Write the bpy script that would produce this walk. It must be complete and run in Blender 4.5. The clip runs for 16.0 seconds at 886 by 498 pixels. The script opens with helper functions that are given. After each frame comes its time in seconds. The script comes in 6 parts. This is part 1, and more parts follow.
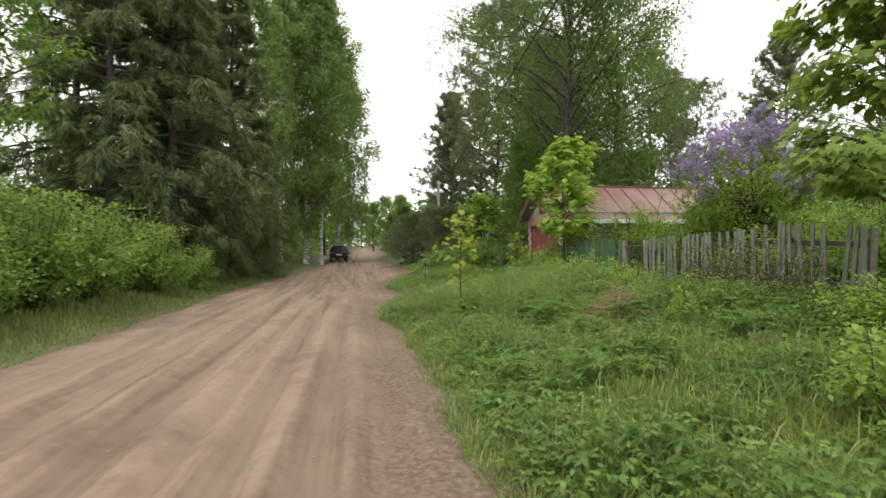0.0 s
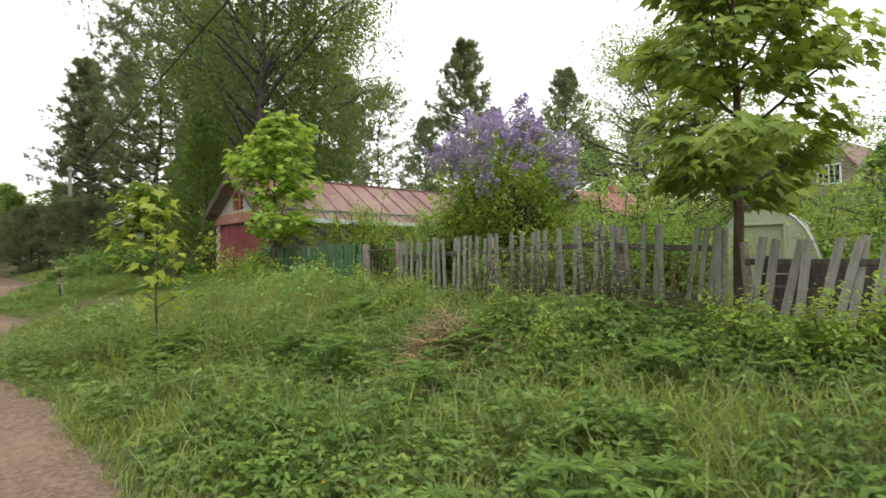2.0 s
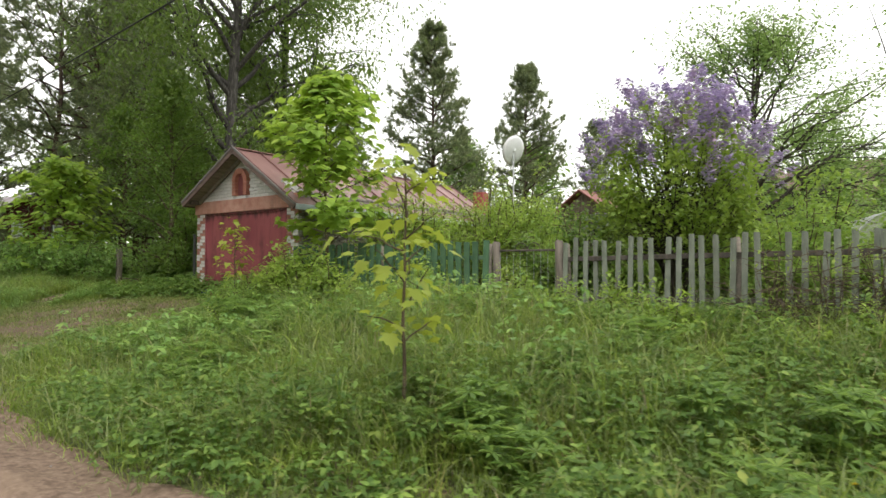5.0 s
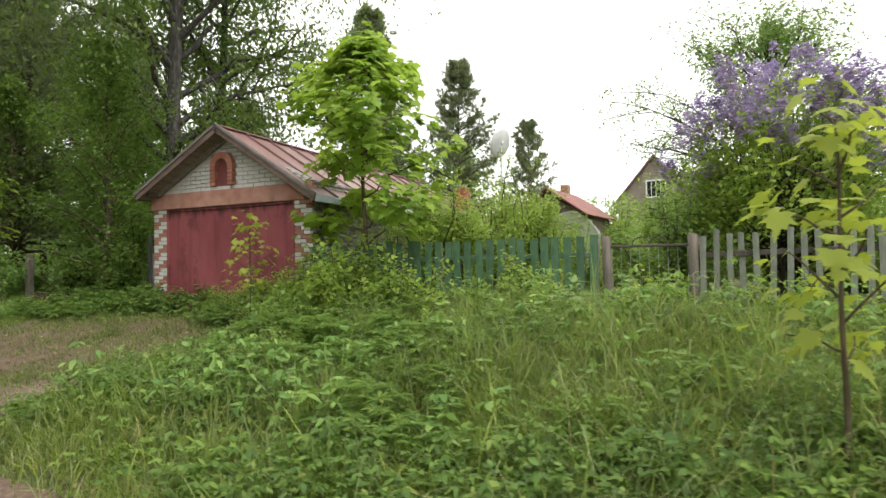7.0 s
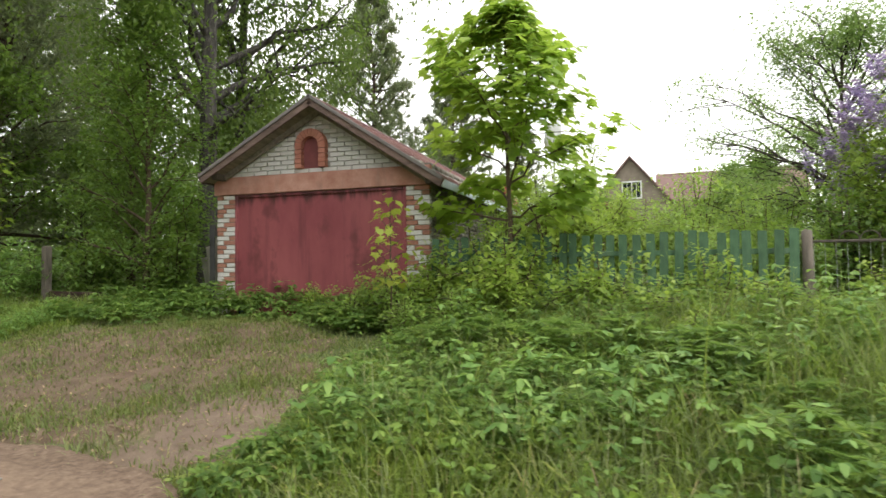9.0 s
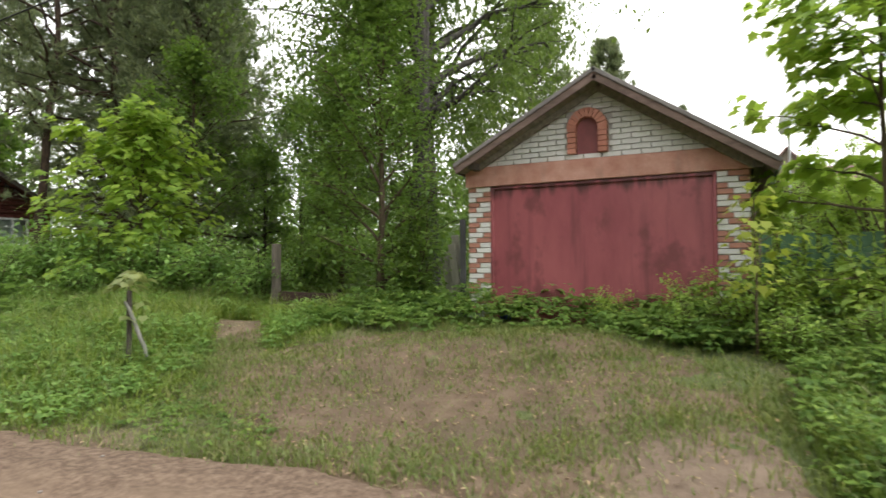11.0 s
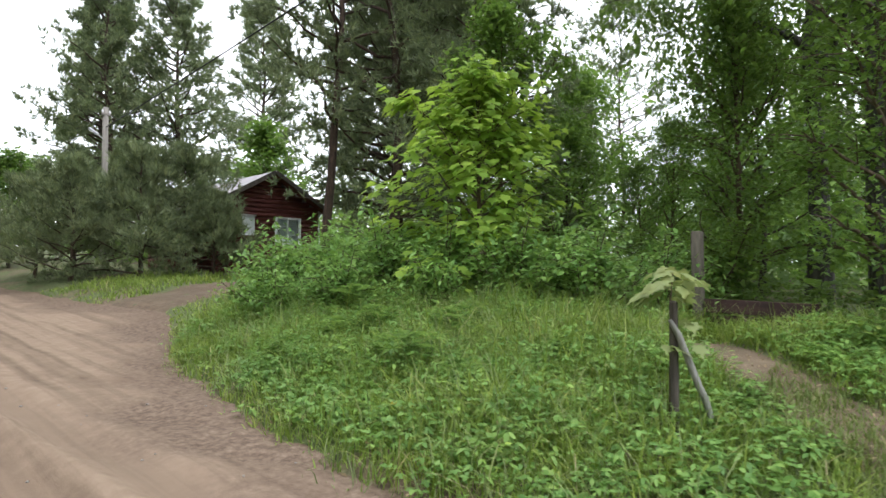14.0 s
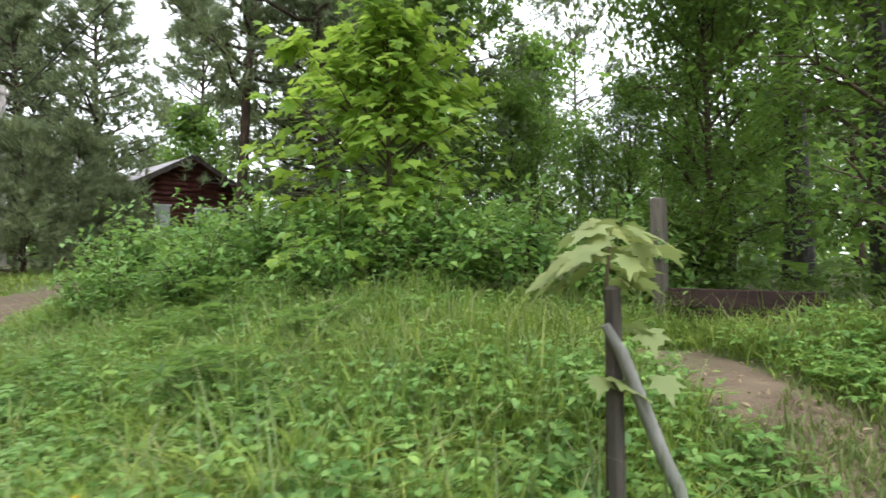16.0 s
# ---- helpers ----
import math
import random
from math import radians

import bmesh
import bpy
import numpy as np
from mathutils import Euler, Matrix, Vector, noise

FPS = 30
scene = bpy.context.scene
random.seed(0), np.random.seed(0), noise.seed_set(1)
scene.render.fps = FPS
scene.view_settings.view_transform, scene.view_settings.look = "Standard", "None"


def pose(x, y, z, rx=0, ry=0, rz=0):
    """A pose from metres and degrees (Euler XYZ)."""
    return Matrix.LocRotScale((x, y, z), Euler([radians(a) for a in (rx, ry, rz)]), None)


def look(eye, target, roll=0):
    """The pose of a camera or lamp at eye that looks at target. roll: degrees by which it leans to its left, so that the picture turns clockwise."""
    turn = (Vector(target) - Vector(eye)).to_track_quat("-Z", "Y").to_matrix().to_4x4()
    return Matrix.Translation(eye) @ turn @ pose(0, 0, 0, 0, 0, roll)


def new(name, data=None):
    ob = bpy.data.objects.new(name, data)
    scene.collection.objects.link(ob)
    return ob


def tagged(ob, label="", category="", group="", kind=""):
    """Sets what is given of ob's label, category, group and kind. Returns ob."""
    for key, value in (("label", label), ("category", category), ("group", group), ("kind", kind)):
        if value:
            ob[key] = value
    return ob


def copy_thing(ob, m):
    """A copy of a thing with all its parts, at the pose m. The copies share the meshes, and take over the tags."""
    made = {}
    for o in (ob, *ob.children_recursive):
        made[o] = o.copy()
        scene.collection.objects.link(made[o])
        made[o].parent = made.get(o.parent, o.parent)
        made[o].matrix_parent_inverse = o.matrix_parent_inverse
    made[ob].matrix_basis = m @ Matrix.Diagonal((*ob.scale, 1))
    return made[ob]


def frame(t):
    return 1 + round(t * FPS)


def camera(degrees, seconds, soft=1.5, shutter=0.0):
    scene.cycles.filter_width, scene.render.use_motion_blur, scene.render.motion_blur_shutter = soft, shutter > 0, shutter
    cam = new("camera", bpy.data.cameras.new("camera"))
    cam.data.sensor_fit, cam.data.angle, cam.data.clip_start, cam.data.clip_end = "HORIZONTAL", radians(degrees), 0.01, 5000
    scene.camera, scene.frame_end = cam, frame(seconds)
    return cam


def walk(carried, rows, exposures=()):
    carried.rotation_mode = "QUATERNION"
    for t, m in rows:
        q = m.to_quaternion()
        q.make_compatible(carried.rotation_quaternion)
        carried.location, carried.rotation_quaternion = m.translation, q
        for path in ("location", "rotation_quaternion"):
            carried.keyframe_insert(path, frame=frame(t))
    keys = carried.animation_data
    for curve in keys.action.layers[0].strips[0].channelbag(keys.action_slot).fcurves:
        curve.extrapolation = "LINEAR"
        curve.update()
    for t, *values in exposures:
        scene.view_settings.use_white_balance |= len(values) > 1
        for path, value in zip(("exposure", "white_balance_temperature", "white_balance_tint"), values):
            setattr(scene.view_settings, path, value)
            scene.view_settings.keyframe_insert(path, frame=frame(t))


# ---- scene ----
cam = camera(73.7, 16.0, soft=1.5, shutter=0.25)
PATH = [
    (0, (-2.253, -1.985, 1.472), (-1.959, -0.007, 1.51), -0.2),
    (0.5, (-2.209, -0.972, 1.539), (-1.714, 0.966, 1.57), -0.1),
    (1, (-2.211, 0.009, 1.542), (-1.398, 1.836, 1.58), -0.7),
    (1.5, (-2.206, 0.984, 1.535), (-1.108, 2.656, 1.578), -0.7),
    (2, (-2.319, 1.962, 1.533), (-1.006, 3.47, 1.58), -0.6),
    (2.5, (-2.373, 2.958, 1.526), (-0.939, 4.351, 1.577), -0.8),
    (3, (-2.504, 3.856, 1.53), (-0.998, 5.172, 1.583), -0.5),
    (3.5, (-2.586, 4.788, 1.567), (-1.028, 6.041, 1.622), -0.8),
    (4, (-2.906, 5.605, 1.585), (-1.326, 6.83, 1.639), -0.6),
    (4.5, (-3.293, 6.492, 1.596), (-1.702, 7.702, 1.647), -0.1),
    (5, (-3.687, 7.296, 1.598), (-2.074, 8.477, 1.646), 0.1),
    (5.2, (-3.766, 7.631, 1.574), (-2.133, 8.785, 1.623), -0.2),
    (7.3, (-3.827, 11.553, 1.553), (-1.966, 12.284, 1.616), -0.9),
    (7.5, (-3.873, 11.902, 1.547), (-1.991, 12.577, 1.61), -0.8),
    (8, (-3.978, 12.776, 1.532), (-2.063, 13.35, 1.596), -0.7),
    (8.2, (-3.975, 13.157, 1.493), (-2.055, 13.711, 1.559), -0.6),
    (10.3, (-3.578, 16.183, 1.641), (-1.725, 16.933, 1.701), -0.4),
    (10.5, (-3.598, 16.574, 1.591), (-1.752, 17.342, 1.653), -0.3),
    (10.8, (-3.633, 17.192, 1.603), (-1.807, 18.007, 1.659), -0.6),
    (11, (-3.65, 17.457, 1.57), (-1.857, 18.339, 1.635), -0.3),
    (11.1, (-3.65, 17.616, 1.57), (-1.875, 18.535, 1.633), 0.1),
    (11.5, (-3.612, 18.327, 1.592), (-1.912, 19.379, 1.652), -0.1),
    (12, (-3.521, 19.117, 1.58), (-1.901, 20.288, 1.642), 0.0),
    (12.2, (-3.488, 19.47, 1.59), (-1.894, 20.676, 1.659), 0.1),
    (12.5, (-3.44, 19.954, 1.588), (-1.897, 21.226, 1.648), 0.1),
    (13, (-3.293, 20.754, 1.567), (-1.808, 22.093, 1.629), 0.1),
    (13.5, (-3.158, 21.423, 1.576), (-1.706, 22.797, 1.639), 0.0),
    (14, (-3.092, 21.958, 1.551), (-1.647, 23.338, 1.62), -0.2),
    (14.5, (-2.847, 22.37, 1.498), (-1.485, 23.833, 1.569), -0.2),
    (15, (-2.318, 22.605, 1.42), (-0.952, 24.064, 1.488), -0.4),
    (15.5, (-1.71, 22.698, 1.379), (-0.296, 24.111, 1.454), -0.5),
    (16, (-1.054, 22.722, 1.412), (0.468, 24.019, 1.471), -1.0),
]
walk(cam, [(t, look(eye, target, roll)) for t, eye, target, roll in PATH],
     exposures=[(0, .55, 6450, 10), (2, .62, 6500, 10), (5, .72, 6500, 10), (8, .84, 6500, 10), (11, 1.02, 6450, 10), (12.5, 1.1, 6050, 10), (14, 1.09, 5900, 10), (15, 1.12, 5900, 10), (16, 1.33, 5900, 10)])

# ---- world and light: bright overcast ----
world = bpy.data.worlds.new("overcast_sky")
scene.world = world
world.use_nodes = True
wn, wl = world.node_tree.nodes, world.node_tree.links
wn.clear()
w_out = wn.new("ShaderNodeOutputWorld")
w_bg = wn.new("ShaderNodeBackground")
w_sky = wn.new("ShaderNodeTexSky")
w_sky.sky_type = "NISHITA"
w_sky.sun_disc = False
w_sky.sun_elevation = radians(52)
w_sky.sun_rotation = radians(200)
w_mul = wn.new("ShaderNodeVectorMath")
w_mul.operation = "SCALE"
w_mul.inputs["Scale"].default_value = 0.10
w_mix = wn.new("ShaderNodeMixRGB")
w_mix.inputs["Fac"].default_value = 0.90
w_mix.inputs["Color2"].default_value = (1.0, 0.985, 0.95, 1)
wl.new(w_sky.outputs["Color"], w_mul.inputs[0])
wl.new(w_mul.outputs["Vector"], w_mix.inputs["Color1"])
wl.new(w_mix.outputs["Color"], w_bg.inputs["Color"])
w_bg.inputs["Strength"].default_value = 1.25
wl.new(w_bg.outputs["Background"], w_out.inputs["Surface"])

sun_data = bpy.data.lights.new("sun", "SUN")
sun_data.energy = 1.0
sun_data.angle = radians(25)
sun_data.color = (1.0, 0.97, 0.92)
sun = new("sun", sun_data)
sun.matrix_world = look((0, 0, 40), (10, 18, 0))


# ---- terrain ----
def smooth(a, b, v):
    k = np.clip((np.asarray(v, float) - a) / (b - a), 0, 1)
    return k * k * (3 - 2 * k)


def wave(x, y, f, s=0.0):
    x, y = np.asarray(x, float), np.asarray(y, float)
    return (np.sin(f * x + 1.7 * s) * np.cos(f * .83 * y + 2.1 * s) + .5 * np.sin(f * 2.1 * (x + .6 * y) + s) + .3 * np.sin(f * 4.3 * (y - .4 * x) + 3 * s)) / 1.8


def road_right(y):
    y = np.asarray(y, float)
    e = np.interp(y, [-60, 0, 5, 9, 11.5, 14, 16, 17.6, 18.6, 21, 23, 26, 29, 31.5, 34, 37, 45, 60, 90, 140],
                  [-1.7, -1.6, -1.42, -1.42, -1.72, -1.58, -1.3, -.7, -.45, -.65, -1.05, -.75, -.2, .7, 1.5, 1.1, .6, .5, 1.5, 3])
    return e + .10 * wave(y, y * .3, 1.9, 1) + .05 * wave(y, 0, 7, 2)


def road_left(y):
    y = np.asarray(y, float)
    e = np.interp(y, [-60, 5, 12, 24, 34, 44, 53, 62, 90, 140], [-7.2, -7.0, -6.9, -7.2, -6.6, -5.2, -4.9, -3.4, -2.4, -.5])
    return e + .16 * wave(y, y * .3, 1.3, 4) + .05 * wave(y, 0, 6, 5)


def base_height(y):
    y = np.asarray(y, float)
    return -.03 + .0125 * np.clip(y, -40, 140) + .03 * (np.sqrt((np.clip(y, -40, 140) - 31) ** 2 + 16) + np.clip(y, -40, 140) - 31) / 2


def ground_height(x, y):
    x, y = np.asarray(x, float), np.asarray(y, float)
    z = base_height(y) + .55 * smooth(-.6, 3.9, x) + .25 * smooth(-7.4, -10.5, x)
    soft = smooth(-.35, .22, x - road_right(y)) + smooth(-.35, .3, road_left(y) - x)
    z = z - .16 * (1 - np.clip(soft, 0, 1))
    z = z - .16 * np.exp(-((x - 3.8) ** 2 + (y - 24.5) ** 2) / 1.3)
    return z + .05 * soft * wave(x, y, 1.7) + .035 * soft * smooth(22.5, 24, y)


def gz(x, y):
    return float(ground_height(x, y))


def sandy(x, y):
    """A patch of loose sand where the drive meets the road."""
    return smooth(1.3, .2, ((x - .25) / 1.0) ** 2 + ((y - 17.6) / .7) ** 2 + .3 * wave(x, y, 2.3, 6))


def bare(x, y):
    """How bare the ground is: the drive before the garage, the footpath, the side track."""
    n = .35 * wave(x, y, 1.6, 3)
    d1 = ((x - 1.5) / 2.1) ** 2 + ((y - 19.95) / 2.5) ** 2
    drive = np.maximum(smooth(1.35, .55, d1 + n), sandy(x, y))
    t = np.clip(((x - 1.2) * 1.95 + (y - 22.4) * 1.9) / (1.95 ** 2 + 1.9 ** 2), 0, 1)
    path = smooth(.46, .2, np.hypot(x - 1.2 - 1.95 * t, y - 22.4 - 1.9 * t) + .2 * n)
    track = smooth(1.1, .5, np.abs(y - 34.3 - .35 * x) / 1.5 + n) * smooth(9, 5, x)
    return np.clip(np.maximum(np.maximum(drive, path), track), 0, 1)


# ---- mesh tools ----
def quick_mesh(name, verts, faces):
    me = bpy.data.meshes.new(name)
    verts = np.ascontiguousarray(verts, dtype=np.float32).reshape(-1, 3)
    faces = np.ascontiguousarray(faces, dtype=np.int32)
    m, k = faces.shape
    me.vertices.add(len(verts))
    me.vertices.foreach_set("co", verts.ravel())
    me.loops.add(m * k)
    me.loops.foreach_set("vertex_index", faces.ravel())
    me.polygons.add(m)
    me.polygons.foreach_set("loop_start", np.arange(m, dtype=np.int32) * k)
    me.update(calc_edges=True)
    return me


def smooth_mesh(me):
    me.polygons.foreach_set("use_smooth", np.ones(len(me.polygons), dtype=bool))
    return me


def part(name, data, mat, parent=None, label="", m=None):
    """One mesh object, under a thing or a part."""
    if isinstance(data, bmesh.types.BMesh):
        me = bpy.data.meshes.new(name)
        data.to_mesh(me)
        data.free()
    else:
        me = data
    if mat is not None and not me.materials:
        me.materials.append(mat)
    ob = new(name, me)
    if m is not None:
        ob.matrix_basis = m
    if parent is not None:
        ob.parent = parent
    if label:
        ob["label"] = label
    return ob


def root(name, m, label, category, group="", kind=""):
    ob = new(name)
    ob.empty_display_size = .2
    ob.matrix_basis = m
    return tagged(ob, label, category, group, kind)


def box(sx, sy, sz, bevel=.006, at=(0, 0, 0), bm=None, rot=None):
    """A bevelled block, centred at at."""
    own = bmesh.new()
    bmesh.ops.create_cube(own, size=1)
    for v in own.verts:
        v.co.x *= sx
        v.co.y *= sy
        v.co.z *= sz
    if bevel > 0:
        bmesh.ops.bevel(own, geom=own.edges[:], offset=min(bevel, .4 * min(sx, sy, sz)), segments=1, affect="EDGES", profile=.5)
    if rot is not None:
        bmesh.ops.transform(own, matrix=rot, verts=own.verts[:])
    bmesh.ops.translate(own, vec=at, verts=own.verts[:])
    if bm is None:
        return own
    me = bpy.data.meshes.new("tmp")
    own.to_mesh(me)
    own.free()
    bm.from_mesh(me)
    bpy.data.meshes.remove(me)
    return bm


def prism(outline, depth, axis="x", at=0.0):
    """A flat outline of (u, z) pairs, given depth along x or y."""
    bm = bmesh.new()
    a, b = [], []
    for u, z in outline:
        p, q = ((at, u, z), (at + depth, u, z)) if axis == "x" else ((u, at, z), (u, at + depth, z))
        a.append(bm.verts.new(p))
        b.append(bm.verts.new(q))
    n = len(a)
    bm.faces.new(a)
    bm.faces.new(b[::-1])
    for i in range(n):
        bm.faces.new((a[i], b[i], b[(i + 1) % n], a[(i + 1) % n]))
    bmesh.ops.recalc_face_normals(bm, faces=bm.faces[:])
    return bm


def tube(points, radii, sides=6):
    """Verts and quads of a tapered tube along points."""
    P = np.asarray(points, float)
    R = np.asarray(radii, float)
    T = np.gradient(P, axis=0)
    T /= np.linalg.norm(T, axis=1, keepdims=True) + 1e-9
    ref = np.where(np.abs(T[:, 2:3]) > .9, [[1., 0, 0]], [[0., 0, 1]])
    U = np.cross(T, ref)
    U /= np.linalg.norm(U, axis=1, keepdims=True) + 1e-9
    W = np.cross(T, U)
    a = np.arange(sides) * 2 * np.pi / sides
    V = P[:, None] + R[:, None, None] * (np.cos(a)[None, :, None] * U[:, None] + np.sin(a)[None, :, None] * W[:, None])
    n = len(P)
    i, j = np.meshgrid(np.arange(n - 1), np.arange(sides), indexing="ij")
    F = np.stack([i * sides + j, i * sides + (j + 1) % sides, (i + 1) * sides + (j + 1) % sides, (i + 1) * sides + j], -1).reshape(-1, 4)
    return V.reshape(-1, 3), F


def join(pieces):
    V, F, o = [], [], 0
    for v, f in pieces:
        V.append(v)
        F.append(f + o)
        o += len(v)
    return np.concatenate(V), np.concatenate(F)


def tube_mesh(name, points, radii, sides=8):
    v, f = tube(points, radii, sides)
    return smooth_mesh(quick_mesh(name, v, f))


# ---- materials ----
def material(name):
    mat = bpy.data.materials.new(name)
    mat.use_nodes = True
    return mat, mat.node_tree.nodes, mat.node_tree.links, mat.node_tree.nodes["Principled BSDF"]


def coords(nt, scale=(1, 1, 1), world_space=False):
    src = nt.nodes.new("ShaderNodeNewGeometry" if world_space else "ShaderNodeTexCoord")
    mp = nt.nodes.new("ShaderNodeMapping")
    mp.inputs["Scale"].default_value = scale
    nt.links.new(src.outputs["Position" if world_space else "Object"], mp.inputs["Vector"])
    return mp.outputs["Vector"]


def noise_tex(nt, vec, scale, detail=5, rough=.6):
    n = nt.nodes.new("ShaderNodeTexNoise")
    n.inputs["Scale"].default_value = scale
    n.inputs["Detail"].default_value = detail
    n.inputs["Roughness"].default_value = rough
    nt.links.new(vec, n.inputs["Vector"])
    return n.outputs["Fac"]


def ramp(nt, fac, stops):
    r = nt.nodes.new("ShaderNodeValToRGB")
    el = r.color_ramp.elements
    while len(el) < len(stops):
        el.new(.5)
    for e, (p, c) in zip(el, stops):
        e.position = p
        e.color = (*c, 1) if len(c) == 3 else c
    nt.links.new(fac, r.inputs["Fac"])
    return r.outputs["Color"]


def grey(nt, fac, lo, hi, a=0.0, b=1.0):
    return ramp(nt, fac, [(lo, (a, a, a)), (hi, (b, b, b))])


def mix(nt, fac, a, b, mode="MIX"):
    n = nt.nodes.new("ShaderNodeMixRGB")
    n.blend_type = mode
    for key, v in (("Fac", fac), ("Color1", a), ("Color2", b)):
        if isinstance(v, (int, float)):
            n.inputs[key].default_value = v
        elif isinstance(v, tuple):
            n.inputs[key].default_value = (*v, 1)
        else:
            nt.links.new(v, n.inputs[key])
    return n.outputs["Color"]


def bump(nt, height, strength, dist, bsdf):
    b = nt.nodes.new("ShaderNodeBump")
    b.inputs["Strength"].default_value = strength
    b.inputs["Distance"].default_value = dist
    nt.links.new(height, b.inputs["Height"])
    nt.links.new(b.outputs["Normal"], bsdf.inputs["Normal"])


def leaf_material(name, dark, mid, light, glow, through_light=.35, rough=.5, odd=None, dust=.2):
    """Leaves: each leaf its own shade, light passing through them."""
    mat, nodes, links, bsdf = material(name)
    nt = mat.node_tree
    geo = nodes.new("ShaderNodeNewGeometry")
    stops = [(0, dark), (.5, mid), (.93, light)]
    if odd:
        stops.append((1, odd))
    col = ramp(nt, geo.outputs["Random Per Island"], stops)
    big = noise_tex(nt, coords(nt, world_space=True), .9, 3)
    col = mix(nt, grey(nt, big, .35, .7, 0, .55), col, mix(nt, 1.0, col, (.72, .82, .62), "MULTIPLY"))
    fresh = noise_tex(nt, coords(nt, world_space=True), 2.6, 3)
    col = mix(nt, grey(nt, fresh, .48, .68, 0, .6), col, mix(nt, 1.0, col, (1.5, 1.28, 1.0), "MULTIPLY"))
    col = mix(nt, dust, col, (.16, .155, .125))
    col = mix(nt, 1.0, col, (1.07, 1.0, 1.02), "MULTIPLY")
    links.new(col, bsdf.inputs["Base Color"])
    bsdf.inputs["Roughness"].default_value = rough
    bsdf.inputs["Specular IOR Level"].default_value = .22
    tr = nodes.new("ShaderNodeBsdfTranslucent")
    links.new(mix(nt, .6, col, glow), tr.inputs["Color"])
    ms = nodes.new("ShaderNodeMixShader")
    ms.inputs["Fac"].default_value = through_light
    links.new(bsdf.outputs["BSDF"], ms.inputs[1])
    links.new(tr.outputs["BSDF"], ms.inputs[2])
    links.new(ms.outputs["Shader"], nodes["Material Output"].inputs["Surface"])
    return mat


def bark_material(name, a, b, c, stretch=(9, 9, 1.6), white=0.0):
    mat, nodes, links, bsdf = material(name)
    nt = mat.node_tree
    v = coords(nt, stretch)
    f = noise_tex(nt, v, 2.2, 6, .65)
    col = ramp(nt, f, [(.3, a), (.5, b), (.7, c)])
    if white:
        v2 = coords(nt, (1.5, 1.5, 9))
        col = mix(nt, grey(nt, noise_tex(nt, v2, 1.6, 4), .42, .5), (.03, .028, .025), col)
    links.new(col, bsdf.inputs["Base Color"])
    bsdf.inputs["Roughness"].default_value = .9
    bump(nt, f, .7, .02, bsdf)
    return mat


def plain(name, a, b, scale=3.0, rough=.7, metal=0.0, stretch=(1, 1, 1), bumps=.25, dist=.004, stain=None, random_tint=0.0):
    """Painted or raw surface: two tones, fine grain, stains."""
    mat, nodes, links, bsdf = material(name)
    nt = mat.node_tree
    v = coords(nt, stretch)
    f1 = noise_tex(nt, v, scale, 5)
    f2 = noise_tex(nt, v, scale * 9, 5, .7)
    col = ramp(nt, f1, [(.32, a), (.68, b)])
    col = mix(nt, grey(nt, f2, .35, .7, 0, .3), col, mix(nt, 1.0, col, (.6, .58, .55), "MULTIPLY"))
    if stain:
        f3 = noise_tex(nt, coords(nt, (1, 1, .35)), scale * .6, 6, .65)
        col = mix(nt, grey(nt, f3, .52, .72, 0, .8), col, stain)
    if random_tint:
        oi = nodes.new("ShaderNodeObjectInfo")
        col = mix(nt, random_tint, col, ramp(nt, oi.outputs["Random"], [(0, (.42, .40, .36)), (.5, (.8, .8, .78)), (1, (1, 1, 1))]), "MULTIPLY")
    links.new(col, bsdf.inputs["Base Color"])
    bsdf.inputs["Roughness"].default_value = rough
    bsdf.inputs["Metallic"].default_value = metal
    bump(nt, f2, bumps, dist, bsdf)
    return mat


M_birch = leaf_material("birch_leaf", (0.05, 0.103, 0.022), (0.085, 0.162, 0.032), (0.135, 0.22, 0.047), (0.28, 0.43, 0.06), .42)
M_decid = leaf_material("shrub_leaf", (0.0504, 0.123, 0.0224), (0.0896, 0.196, 0.0336), (0.157, 0.28, 0.0504), (0.336, 0.538, 0.0672), .4)
M_cherry = leaf_material("cherry_leaf", (0.0591, 0.129, 0.0215), (0.102, 0.204, 0.0321), (0.166, 0.29, 0.0482), (0.343, 0.537, 0.0644), .42)
M_maple = leaf_material("maple_leaf", (0.13, 0.225, 0.036), (0.21, 0.325, 0.05), (0.29, 0.41, 0.07), (0.47, 0.62, 0.08), .42)
M_birch_light = leaf_material("light_birch_leaf", (.08, .155, .04), (.13, .22, .055), (.19, .29, .08), (.34, .48, .1), .42)
M_lime = leaf_material("lime_leaf", (0.144, 0.252, 0.036), (0.228, 0.372, 0.054), (0.324, 0.468, 0.084), (0.504, 0.696, 0.096), .44)
M_maple_bright = leaf_material("bright_maple_leaf", (0.155, 0.285, 0.04), (0.24, 0.395, 0.058), (0.33, 0.485, 0.08), (0.53, 0.72, 0.09), .48, dust=.08)
M_yellow = leaf_material("young_maple_leaf", (.19, .275, .04), (.27, .355, .05), (.35, .41, .065), (.55, .65, .08), .45, dust=.08)
M_pale = leaf_material("pale_maple_leaf", (0.16, 0.23, 0.07), (0.23, 0.3, 0.1), (0.31, 0.37, 0.15), (0.44, 0.54, 0.17), .3)
M_hedge = leaf_material("hedge_leaf", (0.122, 0.244, 0.0431), (0.186, 0.344, 0.0574), (0.287, 0.445, 0.0862), (0.517, 0.718, 0.1), .38)
M_rasp = leaf_material("raspberry_leaf", (0.085, 0.185, 0.048), (0.15, 0.29, 0.072), (0.245, 0.40, 0.115), (0.45, 0.68, 0.13), .35, dust=.05)
